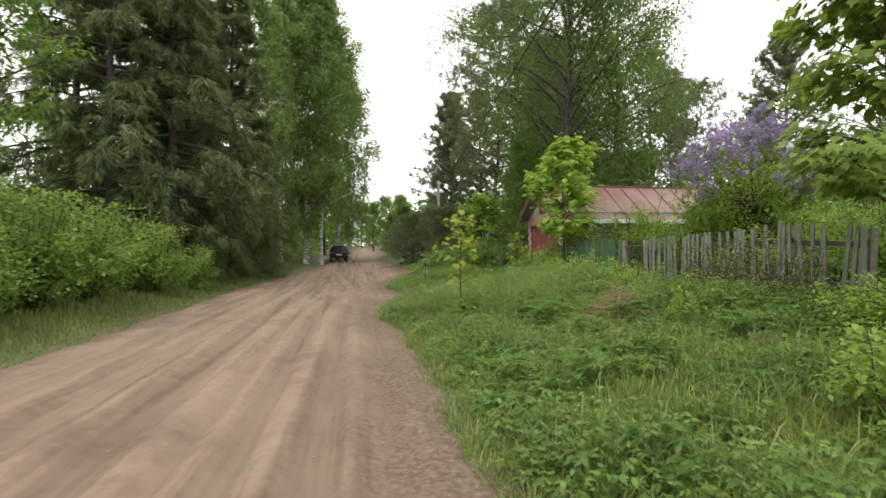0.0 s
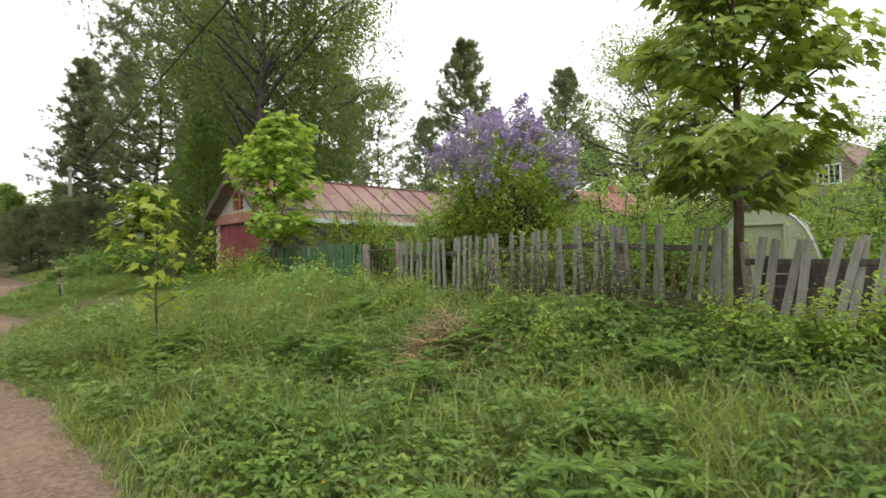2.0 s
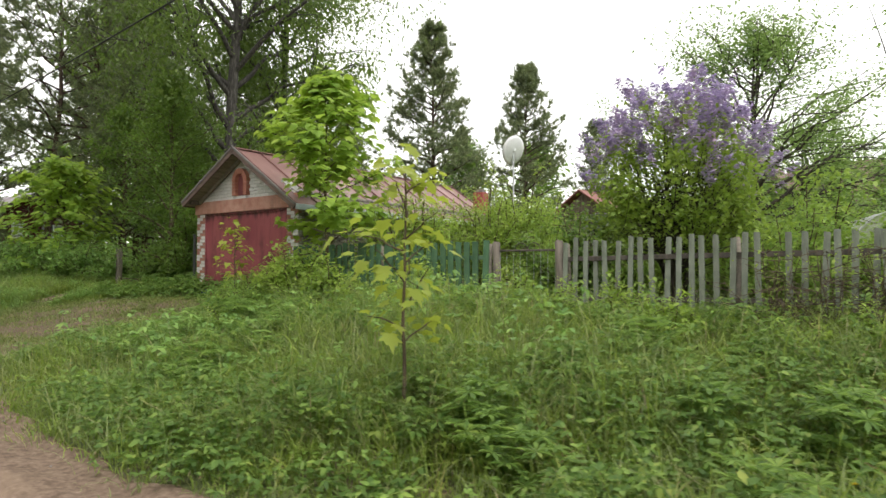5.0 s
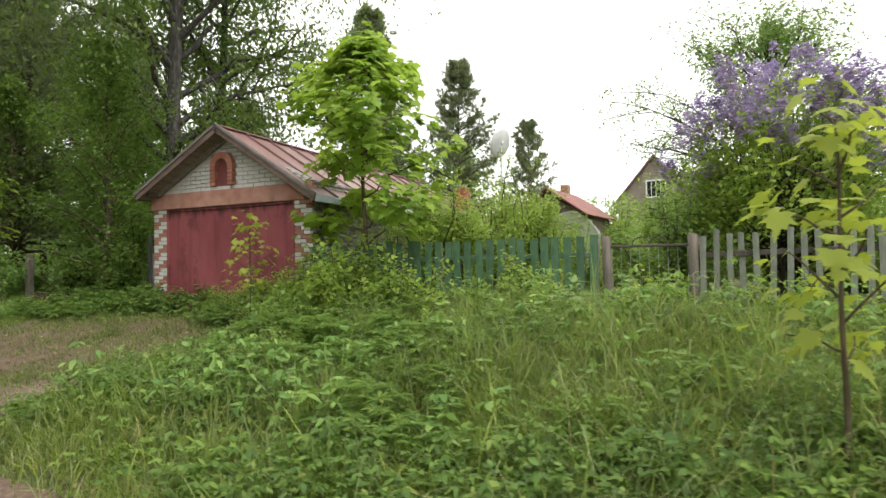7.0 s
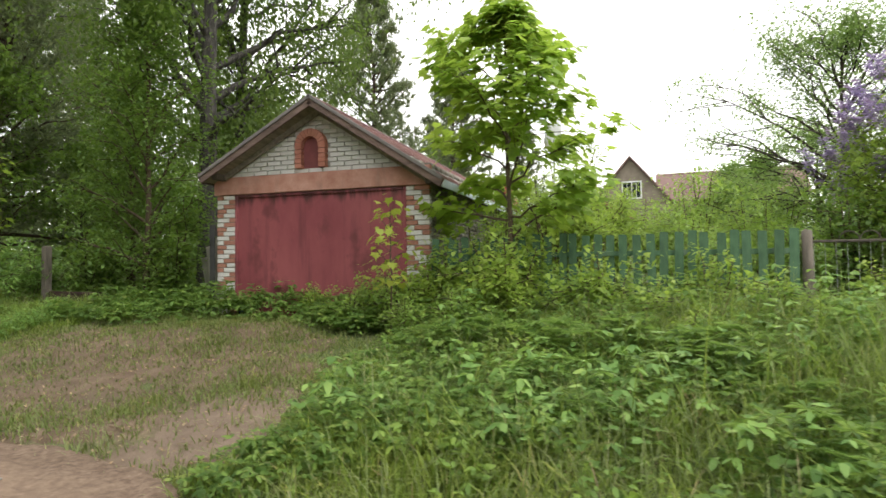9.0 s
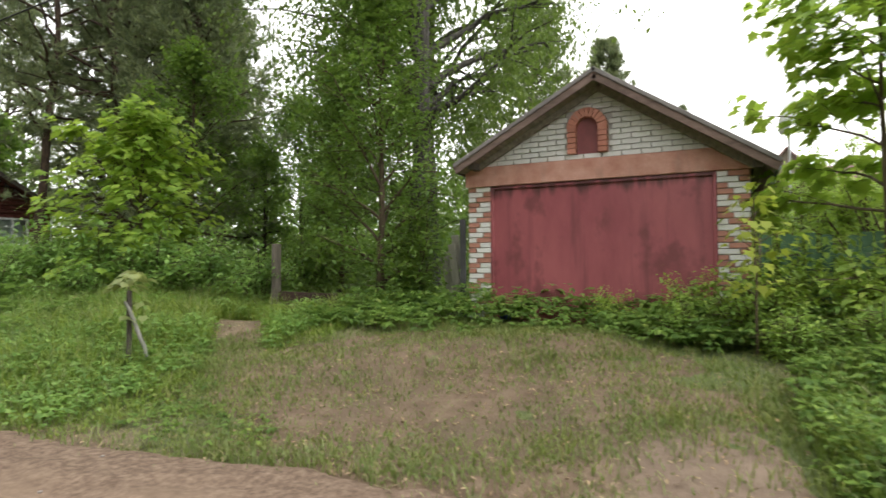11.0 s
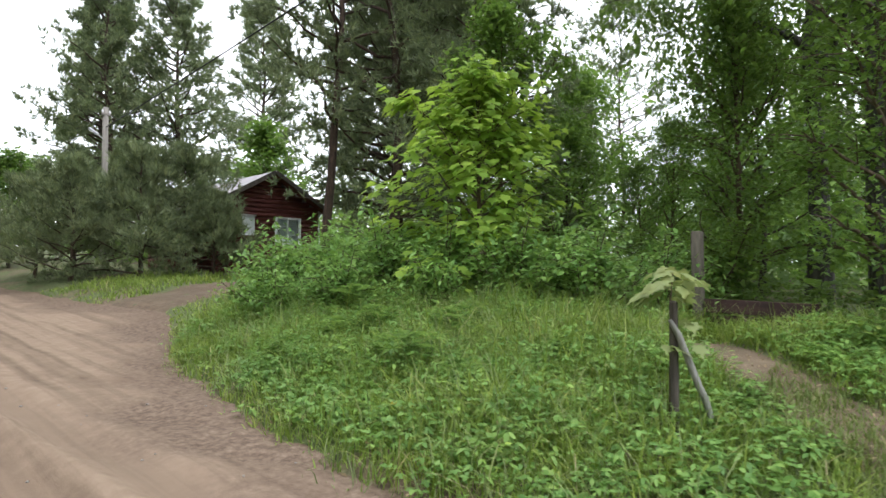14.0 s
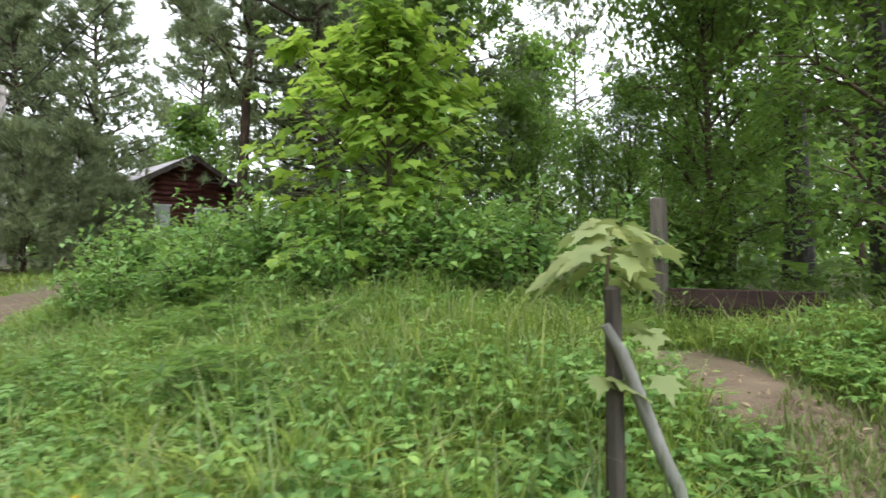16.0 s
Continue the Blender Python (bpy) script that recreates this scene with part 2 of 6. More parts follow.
M_nettle = leaf_material("weed_leaf", (0.05, 0.12, 0.022), (0.105, 0.21, 0.036), (0.19, 0.32, 0.06), (0.3, 0.47, 0.09), .4, odd=(.24, .31, .07), dust=.11)
M_grass = leaf_material("grass_blade", (0.10, 0.165, 0.026), (0.185, 0.28, 0.045), (0.30, 0.39, 0.08), (0.36, 0.5, 0.1), .4, .45, odd=(.40, .37, .19), dust=.05)
M_short = leaf_material("short_grass", (0.09, 0.15, 0.03), (0.15, 0.225, 0.05), (0.23, 0.28, 0.08), (0.32, 0.42, 0.09), .35, .5, odd=(.36, .3, .16))
M_long = leaf_material("long_grass_blade", (0.11, 0.16, 0.05), (0.2, 0.275, 0.09), (0.31, 0.385, 0.15), (0.36, 0.46, 0.15), .35, .5, odd=(.44, .38, .22))
M_straw = leaf_material("dry_straw", (.20, .145, .08), (.33, .245, .145), (.46, .37, .23), (.45, .37, .22), .2, .7)
M_spruce = leaf_material("spruce_needle", (0.045, 0.075, 0.026), (0.088, 0.135, 0.042), (0.155, 0.22, 0.062), (0.26, 0.36, 0.09), .2, .6)
M_pine = leaf_material("pine_needle", (0.084, 0.12, 0.0624), (0.146, 0.198, 0.0984), (0.24, 0.306, 0.144), (0.384, 0.504, 0.192), .22, .55)
M_lilac_flower = leaf_material("lilac_flower", (0.33, 0.26, 0.50), (0.46, 0.38, 0.64), (0.60, 0.53, 0.76), (0.55, 0.47, 0.74), .3, .7)
M_apple = leaf_material("apple_leaf", (0.0945, 0.189, 0.0473), (0.149, 0.27, 0.0743), (0.243, 0.378, 0.121), (0.405, 0.608, 0.135), .36)
M_bark_dark = bark_material("dark_bark", (.025, .02, .016), (.06, .048, .038), (.11, .09, .07))
M_bark_pine = bark_material("pine_bark", (.022, .016, .012), (.06, .038, .026), (.115, .07, .045))
M_bark_birch = bark_material("birch_bark", (.42, .40, .36), (.62, .60, .55), (.75, .73, .68), white=1.0)
M_bark_birch_old = bark_material("old_birch_bark", (.022, .02, .018), (.06, .054, .047), (.15, .14, .125))
M_twig = bark_material("twig_bark", (.05, .035, .022), (.09, .065, .04), (.15, .11, .07))


# ---- ground and road ----
def soil_material():
    mat, nodes, links, bsdf = material("verge_soil")
    nt = mat.node_tree
    v = coords(nt)
    f1 = noise_tex(nt, v, .8, 6)
    f2 = noise_tex(nt, v, 14, 6, .7)
    col = ramp(nt, f2, [(.3, (.07, .05, .033)), (.5, (.15, .105, .068)), (.72, (.26, .19, .125))])
    green = ramp(nt, f2, [(.3, (.05, .07, .02)), (.7, (.13, .15, .05))])
    col = mix(nt, grey(nt, f1, .34, .52), col, green)
    links.new(col, bsdf.inputs["Base Color"])
    bsdf.inputs["Roughness"].default_value = .95
    bump(nt, f2, .8, .03, bsdf)
    return mat


def sand_material():
    mat, nodes, links, bsdf = material("sand_road")
    nt = mat.node_tree
    v = coords(nt)
    along = coords(nt, (3.4, .10, 1))
    fine_along = coords(nt, (11, .22, 1))
    f_track = noise_tex(nt, along, 1.0, 4, .55)
    f_fine = noise_tex(nt, fine_along, 1.0, 4, .6)
    f_blot = noise_tex(nt, v, .55, 5)
    f_grain = noise_tex(nt, v, 40, 6, .75)
    f_lump = noise_tex(nt, v, 6, 5, .65)
    dry = ramp(nt, f_lump, [(.3, (.24, .171, .12)), (.7, (.31, .229, .164))])
    dark_sand = ramp(nt, f_lump, [(.3, (.105, .073, .048)), (.7, (.16, .113, .078))])
    red = ramp(nt, f_lump, [(.3, (.145, .098, .068)), (.7, (.21, .148, .107))])
    col = mix(nt, grey(nt, f_track, .50, .66, 0, .8), dry, dark_sand)
    col = mix(nt, grey(nt, f_fine, .52, .68, 0, .35), col, dark_sand)
    col = mix(nt, grey(nt, f_blot, .50, .66, 0, .75), col, red)
    edge = nodes.new("ShaderNodeAttribute")
    edge.attribute_name = "trodden"
    rut = nodes.new("ShaderNodeAttribute")
    rut.attribute_name = "rut"
    # darker sand colour towards the bottom of each rut, broken up by lumps
    col = mix(nt, mix(nt, 1.0, rut.outputs["Fac"], grey(nt, f_lump, .35, .62, .35, 1.0), "MULTIPLY"), col, dark_sand)
    crumb = ramp(nt, noise_tex(nt, v, 17, 6, .7), [(.32, (.075, .05, .036)), (.5, (.155, .108, .078)), (.70, (.27, .20, .15))])
    col = mix(nt, edge.outputs["Fac"], col, crumb)
    col = mix(nt, grey(nt, f_grain, .60, .74, 0, .4), col, (.075, .055, .042))
    links.new(col, bsdf.inputs["Base Color"])
    bsdf.inputs["Roughness"].default_value = .95
    bsdf.inputs["Specular IOR Level"].default_value = .2
    b1 = mix(nt, .5, f_fine, f_lump)
    b1 = mix(nt, .3, b1, f_grain)
    bump(nt, b1, .75, .035, bsdf)
    return mat


M_soil = soil_material()
M_sand = sand_material()


def grid_mesh(name, xs, ys, height):
    X, Y = np.meshgrid(xs, ys)
    Z = height(X, Y)
    nx = len(xs)
    i, j = np.meshgrid(np.arange(len(ys) - 1), np.arange(nx - 1), indexing="ij")
    a = i * nx + j
    F = np.stack([a, a + 1, a + 1 + nx, a + nx], -1).reshape(-1, 4)
    return smooth_mesh(quick_mesh(name, np.stack([X, Y, Z], -1).reshape(-1, 3), F))


far_x = np.concatenate([-np.geomspace(900, 22, 14), np.arange(-20, -8, .8), np.arange(-8, 9, .22), np.arange(9, 30, 1.0), np.geomspace(32, 900, 14)])
far_y = np.concatenate([-np.geomspace(900, 16, 12), np.arange(-14, 46, .25), np.arange(46, 90, 1.5), np.geomspace(93, 900, 12)])
tagged(part("ground", grid_mesh("ground", far_x, far_y, lambda X, Y: ground_height(X, Y) - .0 + .02 * wave(X, Y, 5.3, 2)), M_soil),
       "brown soil and leaf litter under grass", "ground", kind="structure")


def road_mesh():
    ys = np.concatenate([np.arange(-14, 40, .14), np.arange(40, 140, .7)])
    u = np.linspace(0, 1, 130)
    Y, U = np.meshgrid(ys, u, indexing="ij")
    lo, hi = road_left(Y) - .25, road_right(Y) + .28
    X = lo + (hi - lo) * U
    drift = .35 * np.sin(Y * .09) + .12 * np.sin(Y * .31 + 1)
    q = X - drift
    rut = np.zeros_like(q)
    for c, wdt, dep in ((-2.05, .16, .05), (-2.65, .15, .07), (-3.3, .13, .06), (-3.75, .1, .04), (-4.45, .2, .065), (-5.3, .2, .04), (-6.2, .3, .04)):
        rut -= dep * np.exp(-((q - c - .1 * np.sin(Y * .2 + c)) / wdt) ** 2)
        rut += .5 * dep * np.exp(-((np.abs(q - c - .1 * np.sin(Y * .2 + c)) - 1.7 * wdt) / (.6 * wdt)) ** 2)
    edge = smooth(0, .09, U) * smooth(1, .955, U)
    worn = .9 * smooth(1.25, .2, road_right(Y) - X + .45 * wave(X * .5, Y, 1.4, 3) + .2 * wave(X, Y, 5, 6)) + .8 * smooth(.9, .2, X - road_left(Y) + .5 * wave(X, Y, 1.2, 2))
    Z = base_height(Y) + .55 * smooth(-.6, 3.9, X) + .25 * smooth(-7.4, -10.5, X)
    Z = Z + (.045 - .04 * np.clip(worn, 0, 1) + rut * (1 - .6 * np.clip(worn, 0, 1)) + .018 * wave(X, Y, 3.1, 7) + .008 * wave(X, Y, 11, 3) + np.clip(worn, 0, 1) * (.014 * wave(X, Y, 9, 5) + .010 * wave(X, Y, 21, 1))) * edge - .07 * (1 - edge)
    n = len(u)
    i, j = np.meshgrid(np.arange(len(ys) - 1), np.arange(n - 1), indexing="ij")
    a = i * n + j
    F = np.stack([a, a + 1, a + 1 + n, a + n], -1).reshape(-1, 4)
    me = smooth_mesh(quick_mesh("road", np.stack([X, Y, Z], -1).reshape(-1, 3), F))
    me.attributes.new("trodden", "FLOAT", "POINT").data.foreach_set("value", np.clip(worn, 0, 1).astype(np.float32).ravel())
    pressed = np.clip(-rut / .05, 0, 1) * .5 * smooth(-.5, .5, wave(X * .4, Y, .35, 8) + .4)
    me.attributes.new("rut", "FLOAT", "POINT").data.foreach_set("value", pressed.astype(np.float32).ravel())
    return me


tagged(part("road", road_mesh(), M_sand), "rutted pale sand and dirt track with tyre marks", "road", kind="structure")
drive = grid_mesh("drive", np.arange(-.9, 3.9, .12), np.arange(16.4, 23, .12),
                  lambda X, Y: ground_height(X, Y) + .045 * smooth(.25, .7, bare(X, Y)) - .03 + .012 * wave(X, Y, 6, 1))
M_drive = plain("drive_soil", (.115, .078, .048), (.225, .165, .108), 2.2, .95, bumps=.9, dist=.03, stain=(.13, .12, .055))
mat, nodes, links, bsdf = material("drive_dirt")
nt = mat.node_tree
f_a, f_b, f_c = (noise_tex(nt, coords(nt), sc, 6, .7) for sc in (.9, 5, 32))
d_soil = ramp(nt, f_b, [(.3, (.08, .052, .032)), (.5, (.135, .092, .058)), (.72, (.20, .148, .096))])
d_soil = mix(nt, grey(nt, f_a, .46, .62, 0, .6), d_soil, (.10, .075, .045))
d_patch = nodes.new("ShaderNodeAttribute")
d_patch.attribute_name = "sandy"
d_soil = mix(nt, d_patch.outputs["Fac"], d_soil, ramp(nt, f_b, [(.3, (.125, .086, .06)), (.7, (.21, .155, .112))]))
d_soil = mix(nt, grey(nt, f_c, .56, .72, 0, .5), d_soil, (.055, .04, .027))
links.new(d_soil, bsdf.inputs["Base Color"])
bsdf.inputs["Roughness"].default_value = .95
bump(nt, mix(nt, .5, f_b, f_c), .9, .03, bsdf)
M_dirt = mat
gx, gy = np.meshgrid(np.arange(-.9, 3.9, .12), np.arange(16.4, 23, .12))
drive.attributes.new("sandy", "FLOAT", "POINT").data.foreach_set("value", sandy(gx, gy).astype(np.float32).ravel())
tagged(part("drive", drive, M_dirt), "trampled brown dirt drive before the garage", "drive", kind="structure")
footpath = grid_mesh("footpath", np.arange(.5, 4.3, .12), np.arange(21.6, 25.2, .12),
                     lambda X, Y: ground_height(X, Y) + .045 * smooth(.25, .7, bare(X, Y)) - .03 + .012 * wave(X, Y, 6, 1))
tagged(part("footpath", footpath, M_drive), "narrow trodden dirt path through the grass", "path", kind="structure")
side = grid_mesh("side_track", np.arange(-.5, 9, .2), np.arange(31.5, 40, .2),
                 lambda X, Y: ground_height(X, Y) + .05 * smooth(.25, .7, bare(X, Y)) - .035 + .012 * wave(X, Y, 5, 1))
tagged(part("side_track", side, M_dirt), "sandy side track turning off to the cabin", "road", kind="structure")

# ---- plants: leaves, blades, needles ----
rng = np.random.default_rng(7)


def unit(v):
    return v / (np.linalg.norm(v, axis=-1, keepdims=True) + 1e-9)


def leaves(P, size, droop=.5, aspect=.55, spread=1.0, up=0.3):
    """Folded four-cornered leaves at P, pointing outwards and down."""
    n = len(P)
    a = rng.uniform(0, 2 * np.pi, n)
    D = np.stack([np.cos(a), np.sin(a), rng.normal(-droop, .35, n) * spread], -1)
    D = unit(D)
    S = unit(np.cross(D, np.array([0, 0, 1.])) + rng.normal(0, .25, (n, 3)))
    N = unit(np.cross(S, D)) + up * np.array([0, 0, 1.])
    L = (size * rng.uniform(.65, 1.3, n))[:, None]
    V = np.stack([P, P + .5 * L * D + aspect * .5 * L * S + .06 * L * N, P + L * D - .1 * L * np.array([0, 0, 1.]), P + .5 * L * D - aspect * .5 * L * S + .06 * L * N], 1)
    return V.reshape(-1, 3), np.arange(4 * n).reshape(n, 4)


MAPLE = np.array([(0, 0), (.16, -.06), (.42, -.02), (.30, .13), (.55, .38), (.30, .36), (.26, .55), (.12, .55), (0, 1.0),
                  (-.12, .55), (-.26, .55), (-.30, .36), (-.55, .38), (-.30, .13), (-.42, -.02), (-.16, -.06)], float)


def maple_leaves(P, size, droop=.55, out=None):
    """Lobed leaves: sixteen corners, slightly cupped, laid in shelves."""
    n = len(P)
    a = rng.uniform(0, 2 * np.pi, n) if out is None else out + rng.normal(0, .5, n)
    D = unit(np.stack([np.cos(a), np.sin(a), -np.abs(rng.normal(droop, .3, n))], -1))
    S = unit(np.cross(D, np.array([0, 0, 1.])) + rng.normal(0, .18, (n, 3)))
    N = unit(np.cross(S, D))
    L = (size * rng.uniform(.6, 1.25, n))[:, None, None]
    u, v = MAPLE[:, 0], MAPLE[:, 1]
    cup = (-.16 * u ** 2 - .12 * v ** 2)[None, :, None]
    V = P[:, None] + L * (u[None, :, None] * S[:, None] + v[None, :, None] * D[:, None] + cup * N[:, None])
    return V.reshape(-1, 3), np.arange(16 * n).reshape(n, 16)


def spikes(P, D, length, width):
    """Thin three-cornered needles from P along D."""
    n = len(P)
    D = unit(D)
    S = unit(np.cross(D, rng.normal(0, 1, (n, 3))))
    L = (length * rng.uniform(.7, 1.2, n))[:, None]
    V = np.stack([P - .5 * width * S, P + .5 * width * S, P + L * D], 1)
    return V.reshape(-1, 3), np.arange(3 * n).reshape(n, 3)


def blades(P, height, width, lean=.35):
    """Grass blades in three lengths, arching over to a hanging tip."""
    n = len(P)
    a = rng.uniform(0, 2 * np.pi, n)
    O = np.stack([np.cos(a), np.sin(a), np.zeros(n)], -1)
    S = np.stack([-np.sin(a), np.cos(a), np.zeros(n)], -1)
    h = height[:, None]
    k = np.abs(rng.normal(lean, .3, n))[:, None]
    w = width[:, None]
    Zv = np.array([0, 0, 1.])

    def along(t):
        return P + h * ((t - .42 * k * t ** 3) * Zv + (.15 * t + .85 * t ** 2) * k * O)

    m1, m2, tip = along(.45), along(.78), along(1.0)
    V = np.stack([P - .4 * w * S, P + .4 * w * S, m1 - .5 * w * S, m1 + .5 * w * S, m2 - .36 * w * S, m2 + .36 * w * S, tip], 1)
    b = np.arange(n)[:, None] * 7
    F = np.concatenate([b + [0, 1, 3], b + [0, 3, 2], b + [2, 3, 5], b + [2, 5, 4], b + [4, 5, 6]], 0)
    return V.reshape(-1, 3), F


def leaflets(P, D, L, aspect=.5, sag=.25):
    """Ovate leaflets of six corners, folded along the midrib."""
    n = len(P)
    Zv = np.array([0, 0, 1.])
    D = unit(D)
    S = unit(np.cross(D, Zv) + rng.normal(0, .22, (n, 3)))
    N = unit(np.cross(S, D))
    L = L[:, None]
    w = .5 * aspect * L
    drop = sag * L * rng.uniform(.3, 1.5, (n, 1)) * Zv
    V = np.stack([P, P + .3 * L * D + w * S + .10 * w * N, P + .68 * L * D + .72 * w * S - .45 * drop, P + L * D - drop,
                  P + .68 * L * D - .72 * w * S - .45 * drop, P + .3 * L * D - w * S + .10 * w * N], 1)
    return V.reshape(-1, 3), np.arange(6 * n).reshape(n, 6)


def grow(height, r0, clear, limbs, reach, rise, droop, subs=5, wander=.04, sub_len=.42, twigs=True, lean=(0, 0)):
    """A trunk with limbs and side branches. Gives trunk tube, wood tubes and the places along the twigs, with their directions."""
    n = 12
    s = np.linspace(0, 1, n)
    tr = np.zeros((n, 3))
    tr[:, 2] = s * height
    off = np.cumsum(rng.normal(0, wander * height / n, (n, 2)), 0)
    off[0] = 0
    tr[:, :2] = off + np.outer(s ** 1.3 * height, lean)
    trunk = tube(tr, r0 * (1 - .93 * s ** .9) + .006 + .35 * r0 * np.exp(-s * 25), 9)
    wood, Q, QD = [], [], []
    az = rng.uniform(0, 6.28)
    for i in range(limbs):
        f = clear + (1 - clear) * ((i + rng.uniform(.1, .9)) / limbs) ** .92
        f = min(f, .985)
        p0 = np.array([np.interp(f, s, tr[:, k]) for k in range(3)])
        az += 2.4 + rng.normal(0, .35)
        L = max(reach(f) * rng.uniform(.72, 1.18), .12)
        el = radians(rise(f) + rng.normal(0, 7))
        d = np.array([np.cos(az) * np.cos(el), np.sin(az) * np.cos(el), np.sin(el)])
        m = 7
        t = np.linspace(0, 1, m)
        lp = p0 + np.outer(t * L, d) - np.outer(droop * L * t ** 2.2, (0, 0, 1))
        lp[1:, :] += np.cumsum(rng.normal(0, .022 * L, (m - 1, 3)), 0)
        rb = max(min(.5 * r0 * (1 - .75 * f), .035 * L + .01), .006)
        wood.append(tube(lp, rb * (1 - .88 * t) + .003, 5))
        for _ in range(subs):
            u = rng.uniform(.22, 1.0)
            q0 = np.array([np.interp(u, t, lp[:, k]) for k in range(3)])
            a2 = az + rng.choice([-1, 1]) * rng.uniform(.35, 1.25)
            l2 = L * sub_len * (1.15 - .55 * u) * rng.uniform(.6, 1.3)
            e2 = el * .5 + rng.normal(0, .3)
            d2 = np.array([np.cos(a2) * np.cos(e2), np.sin(a2) * np.cos(e2), np.sin(e2)])
            t2 = np.linspace(0, 1, 5)
            sp = q0 + np.outer(t2 * l2, d2) - np.outer(droop * .8 * l2 * t2 ** 2, (0, 0, 1))
            if twigs and l2 > .25:
                wood.append(tube(sp[::2], (.35 * rb * (1 - .8 * t2) + .0025)[::2], 3))
            Q.append(sp[1:])
            QD.append(np.repeat(d2[None], 4, 0))
        Q.append(lp[3:])
        QD.append(np.repeat(d[None], m - 3, 0))
    Q.append(tr[-2:])
    QD.append(np.repeat(np.array([[0, 0, 1.]]), 2, 0))
    return trunk, join(wood), np.concatenate(Q), np.concatenate(QD)


def pick(Q, QD, n):
    i = rng.integers(0, len(Q), n)
    return Q[i], QD[i]


def plant(name, m, trunk, wood, crown, bark, leaf_mat, label, category, group="", crown_label="", bloom=None, bloom_mat=None):
    ob = root(name, m, label, category, group)
    if trunk is not None:
        part("trunk", smooth_mesh(quick_mesh("trunk", *trunk)), bark, ob)
    if wood is not None:
        part("branching", smooth_mesh(quick_mesh("branching", *wood)), bark, ob)["kind"] = "stuff"
    part("crown", quick_mesh("crown", *crown), leaf_mat, ob, crown_label)
    if bloom is not None:
        part("blossom", quick_mesh("blossom", *bloom), bloom_mat, ob, "mauve flower spikes")
    return ob


def put(x, y, turn=0.0, scale=1.0, sink=.06, sz=None):
    return pose(x, y, gz(x, y) - sink, 0, 0, turn) @ Matrix.Diagonal((scale, scale, sz or scale, 1))


def cone(f, R):
    return R * (1 - f) ** .85 + .25


def dome(f, R, lo=.2):
    k = np.clip((f - lo) / (1 - lo), 0, 1)
    return R * (np.sin(np.pi * (k * .82 + .18)) ** .7) + .15


# birch: weeping strands
def birch(name, m, height, r0, R, nleaf, size, clear, bark, label, group="", limbs=34, strand=1.1, lean=(0, 0), twigs=True, leaf_mat=None):
    trunk, wood, Q, QD = grow(height, r0, clear, limbs, lambda f: dome(f, R, clear * .8), lambda f: 38 + 25 * f, .28, 6, .03, twigs=twigs, lean=lean)
    P, _ = pick(Q, QD, nleaf)
    drop = rng.uniform(0, 1, nleaf) ** 1.1 * strand * rng.uniform(.3, 1.2, nleaf)
    # strands hang from shared places
    g = np.round((P[:, :2] + rng.normal(0, .22, (nleaf, 2))) / .17) * .17 + rng.normal(0, .05, (nleaf, 2))
    P = np.column_stack([g, P[:, 2] - drop + rng.normal(0, .06, nleaf)])
    keep = P[:, 2] > 1.7
    return plant(name, m, trunk, wood, leaves(P[keep], size, 1.0, .62), bark, leaf_mat or M_birch, label, "tree", group, "hanging birch foliage")


def leafy(name, m, height, r0, R, nleaf, size, clear, bark, mat, label, category="tree", group="", limbs=26, fuzz=.16, rise=(30, 40), subs=6, droop=.12, sl=.45, twigs=True):
    trunk, wood, Q, QD = grow(height, r0, clear, limbs, lambda f: dome(f, R, clear * .7), lambda f: rise[0] + rise[1] * f, droop, subs, .04, sl, twigs=twigs)
    P, _ = pick(Q, QD, nleaf)
    P = P + rng.normal(0, fuzz, P.shape)
    P = P[P[:, 2] > .05]
    return plant(name, m, trunk, wood, leaves(P, size, .35, .6), bark, mat, label, category, group)


def shrub(name, m, height, R, nleaf, size, mat, label, stems=9, group="", fuzz=.10, category="shrub", aspect=.6, thick=.012):
    """Many stems from one foot, leaves all over, uneven outline."""
    wood, Q = [], []
    for i in range(stems):
        a = rng.uniform(0, 6.28)
        out = R * rng.uniform(.15, 1.0)
        h = height * (1 - .45 * (out / R) ** 1.5) * rng.uniform(.72, 1.08)
        t = np.linspace(0, 1, 8)
        sp = np.column_stack([np.cos(a) * out * t ** 1.3, np.sin(a) * out * t ** 1.3, h * t])
        sp[1:] += np.cumsum(rng.normal(0, .02 * height, (7, 3)), 0)
        wood.append(tube(sp, thick * height ** .7 * (1 - .8 * t) + .0025, 5))
        for _ in range(7):
            u = rng.uniform(.25, 1)
            q = np.array([np.interp(u, t, sp[:, k]) for k in range(3)])
            b = a + rng.normal(0, 1.3)
            l = .42 * R * rng.uniform(.4, 1.1)
            t2 = np.linspace(0, 1, 4)
            s2 = q + np.outer(t2 * l, (np.cos(b), np.sin(b), rng.uniform(-.1, .7))) - np.outer(.25 * l * t2 ** 2, (0, 0, 1))
            wood.append(tube(s2[::3], (.005 * (1 - .7 * t2) + .002)[::3], 3))
            Q.append(s2)
        Q.append(sp[2:])
    Q = np.concatenate(Q)
    P = Q[rng.integers(0, len(Q), nleaf)] + rng.normal(0, fuzz, (nleaf, 3))
    P = P[P[:, 2] > .04]
    return plant(name, m, None, join(wood), leaflets(P, np.column_stack([rng.normal(0, 1, (len(P), 2)), rng.normal(-.1, .35, len(P))]), size * rng.uniform(.65, 1.3, len(P)), aspect), M_twig, mat, label, category, group)


